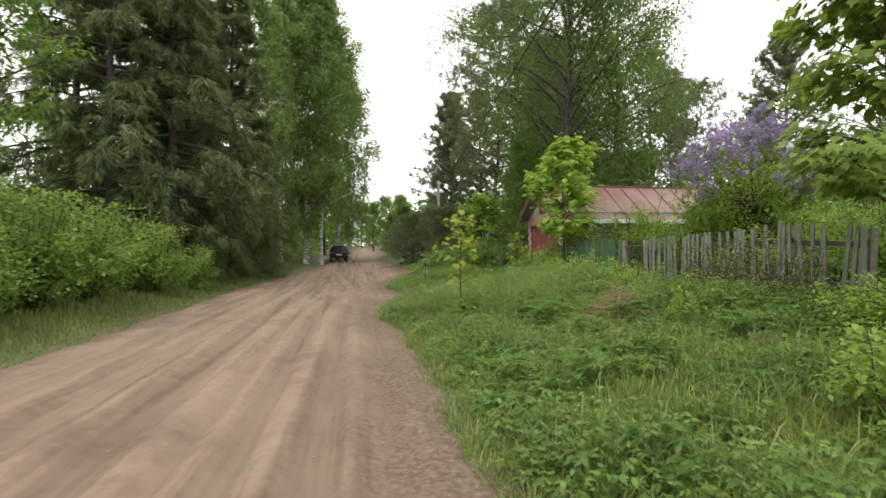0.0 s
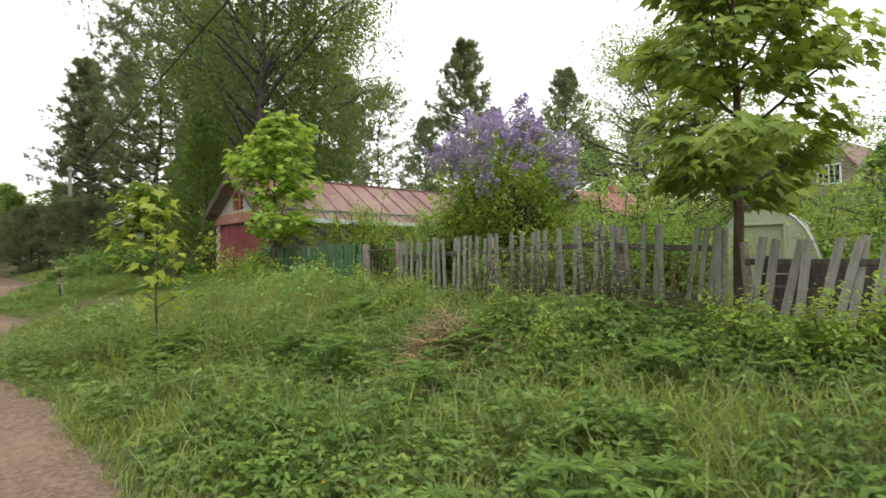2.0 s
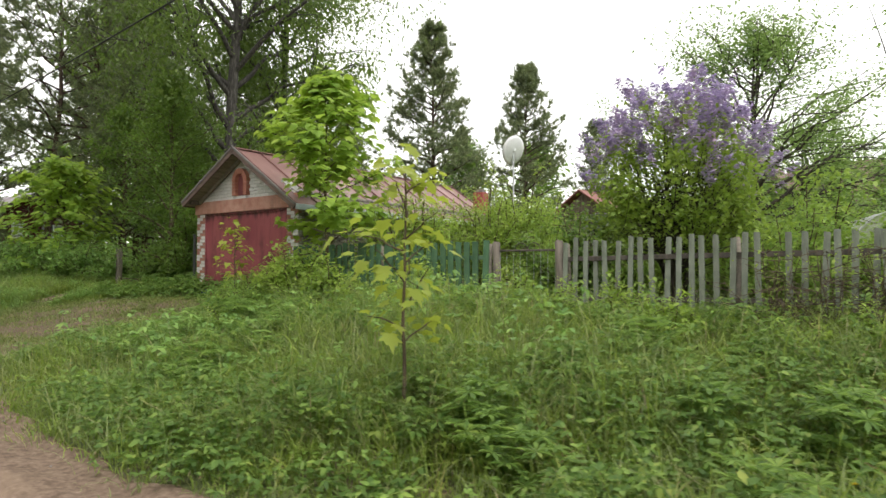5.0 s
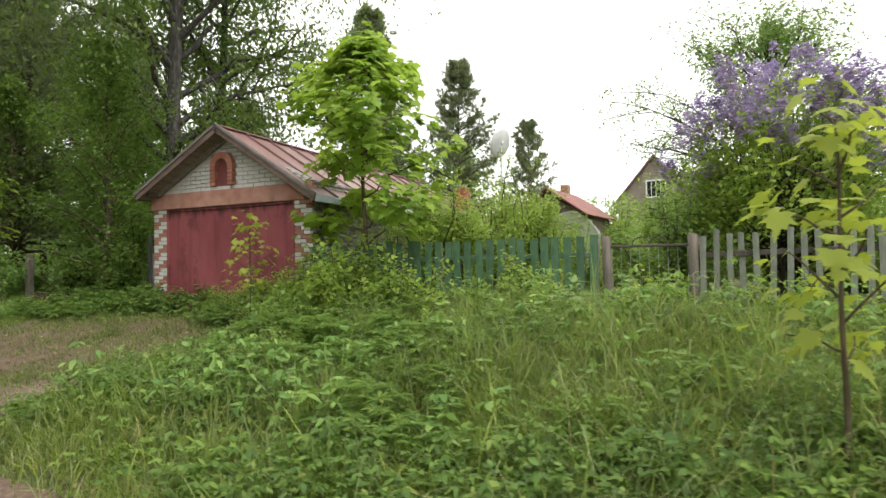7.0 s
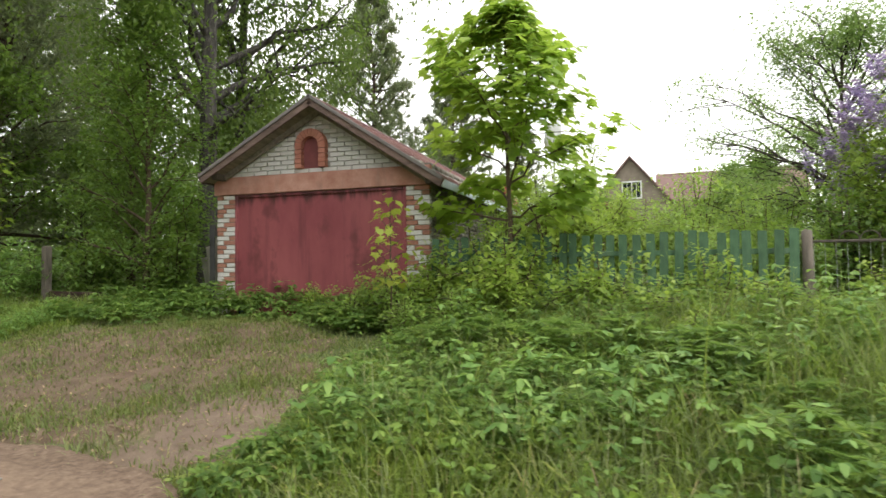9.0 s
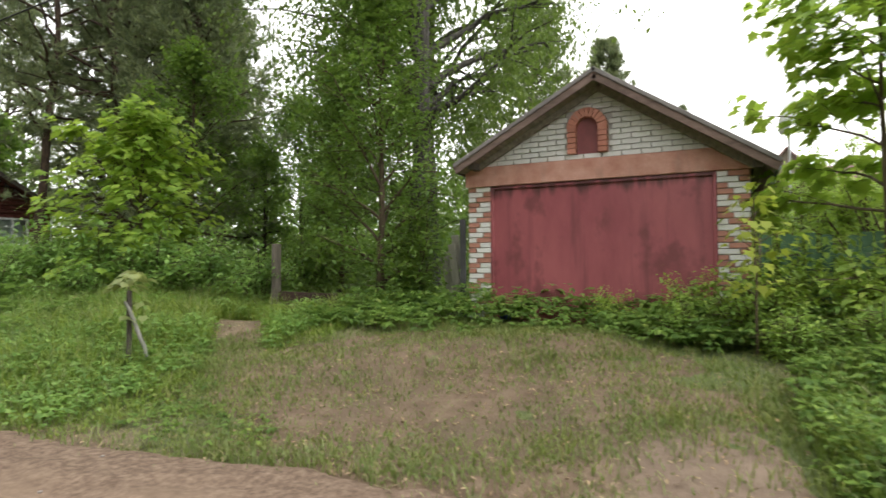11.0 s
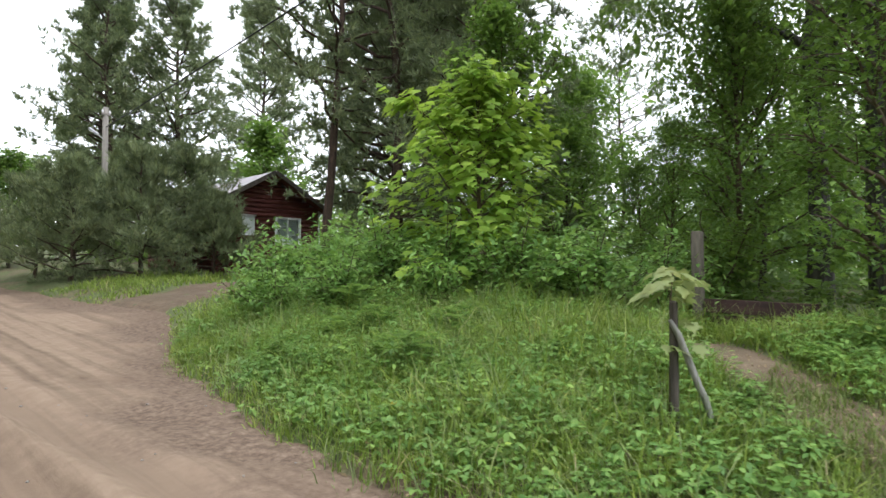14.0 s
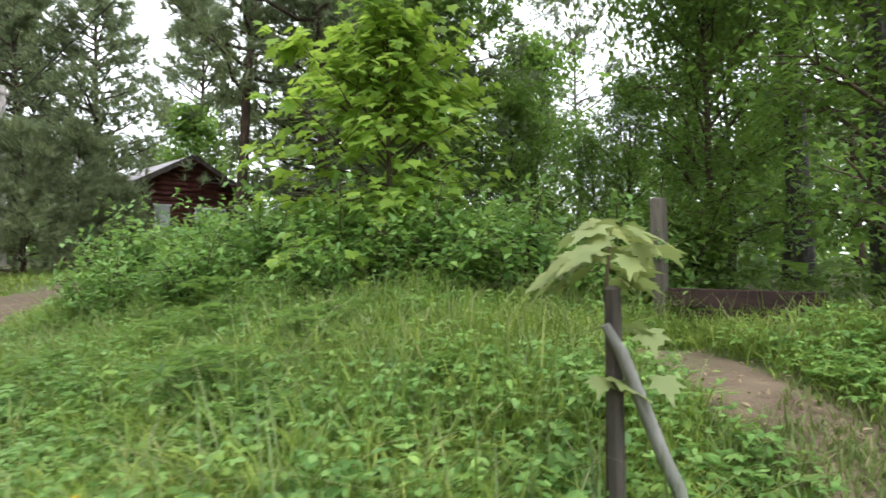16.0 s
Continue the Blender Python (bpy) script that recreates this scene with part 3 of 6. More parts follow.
def spruce(name, m, height, r0, R, n, label, group="", clear=.06, limbs=70, needle=.10, width=.03):
    trunk, wood, Q, QD = grow(height, r0, clear, limbs, lambda f: cone(f, R), lambda f: -8 + 35 * f, .28, 8, .01, .36, twigs=False)
    P, D = pick(Q, QD, n)
    P = P + rng.normal(0, .05, P.shape)
    P[:, 2] -= np.abs(rng.normal(0, .16, n))
    D = D * .6 + rng.normal(0, .38, D.shape) + [0, 0, -.75]
    return plant(name, m, trunk, wood, spikes(P, D, needle, width), M_bark_dark, M_spruce, label, "tree", group, "dark drooping needles")


def pine(name, m, height, r0, R, n, label, group="", clear=.45, limbs=34, needle=.15, width=.016, per=10, crownshape=None, lean=(0, 0), wander=.05, sl=.5, twigs=False, upward=.45):
    shape = crownshape or (lambda f: dome(f, R, clear * .85))
    trunk, wood, Q, QD = grow(height, r0, clear, limbs, shape, lambda f: 5 + 35 * f, -.08, 9, wander, sl, twigs=twigs, lean=lean)
    P, D = pick(Q, QD, n // per)
    P = P + rng.normal(0, .09, P.shape)
    P = np.repeat(P, per, 0)
    D = np.repeat(D, per, 0) * .5 + rng.normal(0, .5, P.shape) + [0, 0, upward]
    return plant(name, m, trunk, wood, spikes(P, D, needle, width), M_bark_pine, M_pine, label, "tree", group, "clustered grey-green needles")


def maple(name, m, height, r0, R, nleaf, size, clear, mat, label, group="", limbs=18, droop=.5, tiers=True, single=0):
    trunk, wood, Q, QD = grow(height, r0, clear, limbs, lambda f: dome(f, R, clear * .6), lambda f: 10 + 48 * f, .1, 5, .03, .5)
    P, D = pick(Q, QD, nleaf)
    P = P + rng.normal(0, .09, P.shape) * [1, 1, .5]
    if tiers:
        P[:, 2] = np.round(P[:, 2] / .22) * .22 + rng.normal(0, .075, nleaf)
    out = np.arctan2(P[:, 1], P[:, 0])
    ob = plant(name, m, trunk, wood, maple_leaves(P[single:], size, droop, out[single:]), M_twig, mat, label, "tree", group, "broad lobed maple leaves")
    kinds = []
    for k in range(6):
        v, f = maple_leaves(np.zeros((1, 3)), size, droop, np.zeros(1))
        kinds.append(quick_mesh("leaf", v, f))
    for p, o in zip(P[:single], out[:single]):
        part("leaf", kinds[rng.integers(6)], mat, ob, "", Matrix.Translation(p) @ Matrix.Rotation(o + rng.normal(0, .4), 4, "Z"))
    return ob


def lilac(name, m, height, R, tips, nleaf, label):
    """Several crooked stems, an uneven dome of heart-shaped leaves, panicles standing out of its shell."""
    wood, Q, C, A = [], [], [], []
    stems = 6
    nodes_ = []
    for i in range(stems):
        a = i * 6.28 / stems + rng.normal(0, .3)
        t = np.linspace(0, 1, 6)
        sp = np.column_stack([np.cos(a) * .3 * R * t, np.sin(a) * .3 * R * t, .55 * height * t])
        sp[1:] += np.cumsum(rng.normal(0, .035, (5, 3)), 0)
        wood.append(tube(sp, .045 * (1 - .55 * t), 6))
        nodes_.append(sp)
    for i in range(tips):
        a, e = rng.uniform(0, 6.28), np.arcsin(rng.uniform(-.55, 1.0))
        k = 1 + .22 * np.sin(2 * a + .6) * np.cos(1.5 * e) + .12 * np.sin(5 * a + 3 * e) + rng.normal(0, .10)
        d = np.array([np.cos(a) * np.cos(e), np.sin(a) * np.cos(e), np.sin(e)])
        tip = np.array([0, 0, .60 * height]) + k * d * [R, R, .40 * height]
        sp = nodes_[rng.integers(stems)]
        q = sp[rng.integers(2, 6)]
        t = np.linspace(0, 1, 7)[:, None]
        br = q * (1 - t) + tip * t + .10 * R * np.sin(np.pi * t) * rng.normal(0, 1, 3)
        wood.append(tube(br[::2], np.array([.014, .010, .006, .003]), 4))
        Q.append(br[3:])
        Q.append(np.repeat(br[-2:], 2, 0))
        if e > .30 + rng.normal(0, .25) and rng.uniform() < .9:
            c = int(rng.integers(5, 10))
            C.append(tip + .06 * d + rng.normal(0, .12, (c, 3)))
            A.append(unit(d * .8 + [0, 0, .7] + rng.normal(0, .3, (c, 3))))
    Q = np.concatenate(Q)
    P = Q[rng.integers(0, len(Q), nleaf)] + rng.normal(0, .12, (nleaf, 3))
    a = rng.uniform(0, 6.28, nleaf)
    lv = leaflets(P, np.stack([np.cos(a), np.sin(a), rng.normal(-.3, .35, nleaf)], -1), .075 * rng.uniform(.7, 1.25, nleaf), .75)
    C, A = np.concatenate(C), np.concatenate(A)
    k = 42
    t = rng.uniform(0, 1, (len(C), k))
    Lp = rng.uniform(.13, .24, (len(C), 1))
    off = rng.normal(0, 1, (len(C), k, 3))
    off /= np.linalg.norm(off, axis=-1, keepdims=True)
    B = C[:, None] + (t * Lp)[..., None] * A[:, None] + off * (.07 * (1 - .75 * t))[..., None]
    return plant(name, m, None, join(wood), lv, M_bark_dark, M_lime, label, "shrub", bloom=leaves(B.reshape(-1, 3), .05, 0, .95), bloom_mat=M_lilac_flower)


# ---- garage ----
M_white_brick = plain("white_brick", (.60, .60, .58), (.74, .73, .71), 6, .85, bumps=.4, dist=.004, random_tint=.16)
M_red_brick = plain("red_brick", (.36, .165, .12), (.50, .25, .185), 7, .85, bumps=.5, dist=.006, random_tint=.3)
M_grey_brick = plain("grey_brick", (.20, .18, .155), (.36, .33, .29), 5, .9, bumps=.5, dist=.006, stain=(.10, .09, .07))
M_mortar = plain("mortar", (.30, .285, .265), (.43, .41, .385), 9, .95, bumps=.6, dist=.006)
mat, nodes, links, bsdf = material("stained_door_paint")
nt = mat.node_tree
d_base = ramp(nt, noise_tex(nt, coords(nt, (1, 1.2, .5)), 1.6, 5), [(.35, (.235, .056, .068)), (.65, (.32, .088, .098))])
streak = noise_tex(nt, coords(nt, (1, 5, .5)), 1.0, 5, .65)
blotch = noise_tex(nt, coords(nt, (1, 1.3, 1.0)), 1.5, 6, .6)
d_col = mix(nt, grey(nt, streak, .54, .74, 0, .6), d_base, (.10, .026, .034))
d_col = mix(nt, grey(nt, blotch, .52, .62, 0, .75), d_col, (.135, .035, .04))
d_xyz = nodes.new("ShaderNodeSeparateXYZ")
links.new(coords(nt), d_xyz.inputs[0])
drip_band = nodes.new("ShaderNodeMapRange")
drip_band.inputs["From Min"].default_value = 1.72
drip_band.inputs["From Max"].default_value = 2.17
links.new(d_xyz.outputs["Z"], drip_band.inputs["Value"])
drip = nodes.new("ShaderNodeMath")
drip.operation = "MULTIPLY"
links.new(drip_band.outputs["Result"], drip.inputs[0])
links.new(noise_tex(nt, coords(nt, (1, 6, .25)), 1.3, 4, .6), drip.inputs[1])
d_col = mix(nt, grey(nt, drip.outputs[0], .33, .50, 0, .85), d_col, (.06, .02, .022))
d_col = mix(nt, grey(nt, noise_tex(nt, coords(nt, (1, 1, 1)), 22, 5, .7), .62, .74, 0, .35), d_col, (.34, .14, .14))
links.new(d_col, bsdf.inputs["Base Color"])
bsdf.inputs["Roughness"].default_value = .5
bump(nt, blotch, .15, .006, bsdf)
M_door_red = mat
M_band = plain("lintel_paint", (.42, .19, .14), (.56, .32, .25), 5.0, .8, bumps=1.0, dist=.015, stain=(.30, .20, .165))
M_frame_red = plain("window_paint", (.42, .16, .11), (.53, .24, .175), 5, .75, bumps=.5, random_tint=.2)
M_panel_red = plain("niche_panel_paint", (.15, .04, .042), (.22, .06, .06), 4, .6)
M_roof_red = plain("roof_paint", (.18, .09, .082), (.29, .16, .145), 1.1, .42, .25, stretch=(1.5, .5, 1), bumps=.2, stain=(.30, .25, .20))
M_board = plain("weathered_board", (.16, .135, .11), (.30, .26, .215), 3, .9, stretch=(1, 6, 6), bumps=.6, dist=.005)
M_board_dark = plain("dark_board", (.05, .042, .035), (.11, .09, .075), 3, .9, stretch=(6, 6, 1), bumps=.6, dist=.005)
M_barge = plain("brown_barge_paint", (.11, .075, .062), (.21, .145, .12), 3, .85, stretch=(4, 1, 4), bumps=.6, dist=.005)
M_slate = plain("roof_edge_sheet", (.12, .11, .105), (.22, .20, .19), 2, .7)
M_fascia = plain("fascia_paint", (.42, .50, .58), (.62, .68, .72), 3, .6)
M_chimney = plain("chimney_paint", (.30, .06, .055), (.40, .10, .085), 4, .7, bumps=.5)
M_tin = plain("galvanised_tin", (.42, .43, .44), (.6, .61, .62), 3, .4, .6)

GX, GS, GN, GB = 4.67, 17.25, 21.11, .62        # front plane, south and north corners, foot
DS, DN, DT = 17.64, 20.74, 2.80                 # door opening
BAND, APEX = 3.10, 4.08                         # top of the lintel band, brick apex
GM = .5 * (GS + GN)
garage = root("garage", pose(GX, GM, GB), "small brick garage with dark red metal door and rusty roof", "garage")


def g_part(name, bm, mat, label="", parent=None):
    """A part given in world places, hung under the garage."""
    me = bpy.data.meshes.new(name)
    if isinstance(bm, bmesh.types.BMesh):
        bm.to_mesh(me)
        bm.free()
    else:
        me = bm
    me.transform(Matrix.Translation((-GX, -GM, -GB)))
    return part(name, me, mat, parent or garage, label)


LEN = 8.05
bm = box(.30, DS - GS - .02, DT - GB + .5, .004, (GX + .18, (GS + DS) / 2, (GB + DT) / 2 - .25))
g_part("front_pier", bm, M_mortar)
bm = box(.30, GN - DN - .02, DT - GB + .5, .004, (GX + .18, (GN + DN) / 2, (GB + DT) / 2 - .25))
g_part("front_pier", bm, M_mortar)
g_part("gable_wall", prism([(GS + .01, DT + .01), (GN - .01, DT + .01), (GN - .01, BAND), (GM, APEX + .03), (GS + .01, BAND)], .28, "x", GX + .03), M_mortar)
g_part("side_wall", box(LEN - .3, .26, BAND - GB + .3, .004, (GX + .34 + (LEN - .3) / 2, GS + .17, (GB + BAND) / 2 - .22)), M_mortar, "grey brick side wall under vines")
g_part("side_wall", box(LEN - .3, .26, BAND - GB + .3, .004, (GX + .34 + (LEN - .3) / 2, GN - .17, (GB + BAND) / 2 - .22)), M_mortar)
g_part("back_wall", prism([(GS + .05, GB - .3), (GN - .05, GB - .3), (GN - .05, BAND), (GM, APEX), (GS + .05, BAND)], .25, "x", GX + LEN), M_grey_brick)
g_part("lintel", box(.07, GN - GS + .06, BAND - DT, .008, (GX - .005, GM, (BAND + DT) / 2)), M_band, "flaking orange-red painted concrete lintel")
door = g_part("door", box(.05, DN - DS - .01, DT - GB + .25, .004, (GX + .045, (DN + DS) / 2, (DT + GB) / 2 - .125)), M_door_red, "stained dark red sheet-metal garage door")
for y in (DS + .02, DN - .02):
    g_part("door_edge_bar", box(.05, .05, DT - GB, .008, (GX + .012, y, (DT + GB) / 2)), M_door_red, parent=garage)
g_part("door_top_bar", box(.05, DN - DS - .1, .05, .008, (GX + .012, (DN + DS) / 2, DT - .03)), M_door_red)

# arched niche in the gable
NY, NZ0, NW, NH = 19.27, 3.17, .30, .36
arch = [(NY + NW / 2 * np.cos(a), NZ0 + NH + NW / 2 * np.sin(a)) for a in np.linspace(0, np.pi, 13)]
inner = [(NY - NW / 2, NZ0)] + arch[::-1] + [(NY + NW / 2, NZ0)]
g_part("niche_panel", prism(inner, .03, "x", GX + .012), M_panel_red, "dark red niche panel")
for k in range(11):
    a0, a1 = np.pi * k / 11 + .015, np.pi * (k + 1) / 11 - .015
    q = [(NY + r * np.cos(a), NZ0 + NH + r * np.sin(a)) for r, a in ((NW / 2 + .003, a0), (NW / 2 + .13, a0), (NW / 2 + .13, a1), (NW / 2 + .003, a1))]
    g_part("brick", prism(q, .11, "x", GX - .075), M_frame_red)
for sgn in (-1, 1):
    for k in range(5):
        g_part("brick", box(.11, .125, .068, .006, (GX - .02, NY + sgn * (NW / 2 + .066), NZ0 + .04 + k * .076)), M_frame_red)

# gable bricks
CH, CL = .077, .26
brick_cache = {}


def brick(y0, y1, zc, mat, x=GX):
    key = (round(y1 - y0, 2), mat.name)
    if key not in brick_cache:
        b = box(.10, round(y1 - y0, 2) - .011, CH - .011, .006)
        me = bpy.data.meshes.new("brick")
        b.to_mesh(me)
        b.free()
        me.materials.append(mat)
        brick_cache[key] = me
    part("brick", brick_cache[key], None, garage, "", Matrix.Translation((x + .048 + rng.normal(0, .002) - GX, (y0 + y1) / 2 - GM, zc - GB)))


row = 0
z = BAND + CH / 2
while z < APEX - .05:
    half = (GM - GS - .02) * (1 - (z - BAND + .03) / (APEX - BAND + .04)) + .02
    y = GS - (CL / 2 if row % 2 else 0)
    while y < GM + half:
        a, b = max(y, GM - half), min(y + CL, GM + half)
        if b <= a:
            y += CL
            continue
        inside = abs(z - (NZ0 + .28)) < .46 and b > NY - .27 and a < NY + .27
        top = NZ0 + NH + math.sqrt(max(0, .285 ** 2 - min(abs(a - NY), abs(b - NY)) ** 2))
        if inside and z < top + .02 and z > NZ0 - .03:
            if a < NY - .285:
                b = NY - .285
            elif b > NY + .285:
                a = NY + .285
            else:
                a = b
        if b - a > .05:
            brick(a, b, z, M_white_brick)
        y += CL
    z += CH
    row += 1

# toothed quoins: white headers stepping through red
for lo, hi, flip in ((GS, DS, 1), (DN, GN, -1)):
    z, row = DT - CH / 2, 0
    while z > GB - .05:
        w = hi - lo
        k = row % 4
        cut = [lo, lo + w * (.66 if k in (0, 2) else .34), hi] if k != 3 else [lo, lo + w * .5, hi]
        white_first = (k in (2, 3)) if flip > 0 else (k in (0, 3))
        for i in range(len(cut) - 1):
            white = (i == 0) == white_first
            brick(cut[i], cut[i + 1], z, M_white_brick if white else M_red_brick)
        z -= CH
        row += 1

# side wall bricks: small, behind the fence
V, F, o = [], [], 0
cube_v = np.array([(x, y, z) for x in (-.5, .5) for y in (-.5, .5) for z in (-.5, .5)], float)
cube_f = np.array([(0, 1, 3, 2), (4, 6, 7, 5), (0, 4, 5, 1), (2, 3, 7, 6), (0, 2, 6, 4), (1, 5, 7, 3)])
for r in range(int((BAND - GB) / CH) + 1):
    for c in range(30):
        x0 = GX + .02 + c * .26 + (.13 if r % 2 else 0)
        V.append(cube_v * (.248, .09, .066) + (x0 + .13, GS + .045 + rng.normal(0, .003), GB + CH * (r + .3)))
        F.append(cube_f + o)
        o += 8
tagged(g_part("side_brickwork", quick_mesh("side_brickwork", np.concatenate(V), np.concatenate(F)), M_grey_brick, "weathered grey brick courses"), kind="stuff")

# roof: two slopes with standing seams, verge boards
RM = 19.10
RX0, RX1 = GX - .34, GX + LEN + .2
for sgn, EY, EZ in ((-1, 2.15, 2.80), (1, 2.06, 3.07)):
    slope = math.atan2(4.20 - EZ, EY)
    run = EY / math.cos(slope)
    rotm = Matrix.Rotation(sgn * -slope, 4, "X")
    mid = (0, RM + sgn * EY / 2, (4.20 + EZ) / 2)
    sl = g_part("roof_slope", box(RX1 - RX0, run, .03, .004, ((RX0 + RX1) / 2, mid[1], mid[2]), rot=rotm), M_roof_red, "rusty red sheet-metal roof slope")
    for k in range(14):
        xx = RX0 + .04 + k * (RX1 - RX0 - .08) / 13
        g_part("roof_seam", box(.022, run, .045, .004, (xx, mid[1] - 0 * sgn, mid[2] + .035), rot=rotm), M_roof_red, parent=garage)
    # verge boards and soffit under the front overhang
    g_part("bargeboard", box(.035, run + .03, .13, .006, (RX0 - .018, mid[1], mid[2] - .035), rot=rotm), M_barge, "weathered brown bargeboard")
    g_part("bargeboard", box(.03, run + .06, .055, .006, (RX0 - .04, mid[1], mid[2] + .035), rot=rotm), M_slate, "dark roof edge strip")
    g_part("soffit", box(.34, run - .02, .02, .003, (RX0 + .18, mid[1], mid[2] - .06), rot=rotm), M_board)
    g_part("soffit_board", box(.05, run - .3, .10, .006, (GX - .06, mid[1] - sgn * .12, mid[2] - .05), rot=rotm), M_board)
    g_part("fascia", box(RX1 - RX0 - .02, .025, .12, .004, ((RX0 + RX1) / 2, RM + sgn * (EY + .005), EZ - .03)), M_fascia if sgn < 0 else M_board_dark, "pale blue-grey painted eaves board" if sgn < 0 else "")
    g_part("eaves_beam", box(RX1 - RX0 - .1, .10, .10, .006, ((RX0 + RX1) / 2, RM + sgn * (EY - .22), EZ + .02)), M_board_dark)
g_part("ridge_cap", box(RX1 - RX0, .16, .03, .01, ((RX0 + RX1) / 2, RM, 4.222)), M_roof_red)

chim = g_part("chimney", box(.36, .36, 1.0, .012, (12.30, 17.50, 3.36)), M_chimney, "red painted square chimney with a dark cap")
g_part("chimney_cap", box(.26, .26, .10, .02, (12.30, 17.50, 3.90)), M_slate, "dark cap", chim)

# ---- picket fence ----
M_green_picket = plain("green_paint", (.055, .125, .066), (.10, .20, .105), 5, .75, stretch=(4, 4, 1), bumps=.5, stain=(.22, .235, .19), random_tint=.35)
M_grey_picket = plain("weathered_picket", (.15, .17, .135), (.28, .30, .245), 4, .9, stretch=(5, 5, 1), bumps=.7, dist=.005, stain=(.15, .20, .15), random_tint=.35)
M_old_picket = plain("bare_picket", (.19, .185, .165), (.34, .33, .30), 4, .9, stretch=(6, 6, 1), bumps=.8, dist=.005, stain=(.17, .20, .13), random_tint=.35)


def picket_mesh(w, h):
    bm = bmesh.new()
    t = .022
    outline = [(-w / 2, 0), (w / 2, 0), (w / 2, h - .008), (w * .44, h), (-w * .42, h - .006), (-w / 2, h - .016)]
    a = [bm.verts.new((-t / 2, u, zz)) for u, zz in outline]
    b = [bm.verts.new((t / 2, u, zz)) for u, zz in outline]
    bm.faces.new(a)
    bm.faces.new(b[::-1])
    for i in range(6):
        bm.faces.new((a[i], b[i], b[(i + 1) % 6], a[(i + 1) % 6]))
    bmesh.ops.recalc_face_normals(bm, faces=bm.faces[:])
    me = bpy.data.meshes.new("picket")
    bm.to_mesh(me)
    bm.free()
    return me


def fence(a, b, top_a, top_b, mat, label, gap=.125, w=.075, lean=0.0, mess=2.0, miss=.04, posts=True):
    a, b = Vector(a), Vector(b)
    d = b - a
    L = d.length
    yaw = math.degrees(math.atan2(-d.x, d.y))
    ob = root("picket_fence", pose(a.x, a.y, gz(a.x, a.y), 0, 0, yaw), label, "fence")
    base = gz(a.x, a.y)
    meshes = [picket_mesh(w, h) for h in (1.22, 1.28, 1.34)]
    for me in meshes:
        me.materials.append(mat)
    n = int(L / gap)
    for i in range(n + 1):
        if rng.uniform() < miss:
            continue
        s = i * gap + rng.normal(0, .01)
        p = a + d * (s / L)
        top = top_a + (top_b - top_a) * s / L + rng.normal(0, .018)
        h = (1.22, 1.28, 1.34)[i % 3]
        part("picket", meshes[i % 3], None, ob, "", pose(-.035 + rng.normal(0, .004), s, top - h - base, lean + rng.normal(0, mess), rng.normal(0, 1.2), 0))
    for zz in (.40, .98):
        ta, tb = top_a - 1.25 + zz - base, top_b - 1.25 + zz - base
        bm = box(.045, L, .07, .006)
        m = Matrix.Translation((0, L / 2, (ta + tb) / 2)) @ Matrix.Rotation(math.atan2(tb - ta, L), 4, "X")
        part("rail", bm, M_board_dark if mat is not M_green_picket else M_green_picket, ob, "", m)
    if posts:
        k = max(2, int(L / 2.2) + 1)
        for i in range(k):
            s = L * i / (k - 1)
            p = a + d * (s / L)
            g = gz(p.x, p.y) - base
            top = top_a + (top_b - top_a) * s / L - base - .05
            v, f = tube([(.07, s, g - .3), (.07, s + rng.normal(0, .01), (g + top) / 2), (.07, s + rng.normal(0, .02), top), (.07, s, top + .012)], [.055, .052, .05, .01], 8)
            part("post", smooth_mesh(quick_mesh("post", v, f)), M_board, ob)
    return ob


fence((4.50, 12.42), (4.52, 17.15), 1.96, 1.96, M_green_picket, "green-painted wooden picket fence joining the garage", .168, .108, 0, 1.0)
fence((4.52, 6.35), (4.56, 11.05), 2.03, 1.93, M_grey_picket, "grey-green weathered picket fence overgrown by shrubs", .162, .07, 0, 1.0)
fence((4.52, 5.0), (4.52, 6.3), 1.93, 2.0, M_grey_picket, "broken leaning picket fence beside the maple", .135, .066, 2.0, 3.5, .08)
fence((4.92, -3.0), (4.62, 4.75), 1.68, 1.78, M_old_picket, "bare grey picket fence leaning sideways", .155, .085, 9.0, 2.5, .03)

M_gate = plain("gate_post_wood", (.10, .085, .068), (.20, .17, .14), 3, .9, stretch=(6, 6, 1), bumps=.6, dist=.005)
# gate between two stout posts
gate = root("garden_gate", pose(4.55, 11.7, gz(4.55, 11.7)), "old garden gate with a dark top rail and wire", "gate")
gb = gz(4.55, 11.7)
for y in (-.56, .54):
    v, f = tube([(0, y, -.3), (0.01, y, .5), (0, y + .015, 1.93 - gb), (0, y + .01, 1.95 - gb)], [.07, .066, .062, .03], 10)
    part("gate_post", smooth_mesh(quick_mesh("gate_post", v, f)), M_gate, gate, "dark weathered round gate post")
part("top_rail", box(.03, 1.02, .035, .008, (0, 0, 1.80 - gb)), M_board_dark, gate)
for yy in (-.12, .1):
    arc = [(0, yy + .11 * math.cos(a), 1.81 - gb + .11 * math.sin(a)) for a in np.linspace(0, math.pi, 9)]
    part("scroll", tube_mesh("scroll", arc, np.full(9, .008), 5), M_board_dark, gate, "bent iron scroll on the gate rail")
part("low_rail", box(.04, 1.0, .05, .008, (0, 0, .35)), M_board_dark, gate)
for k in range(9):
    v, f = tube([(0, -.48 + k * .12, .33), (0, -.48 + k * .12, 1.80 - gb)], [.003, .003], 5)
    part("wire", quick_mesh("wire", v, f), M_tin, gate)

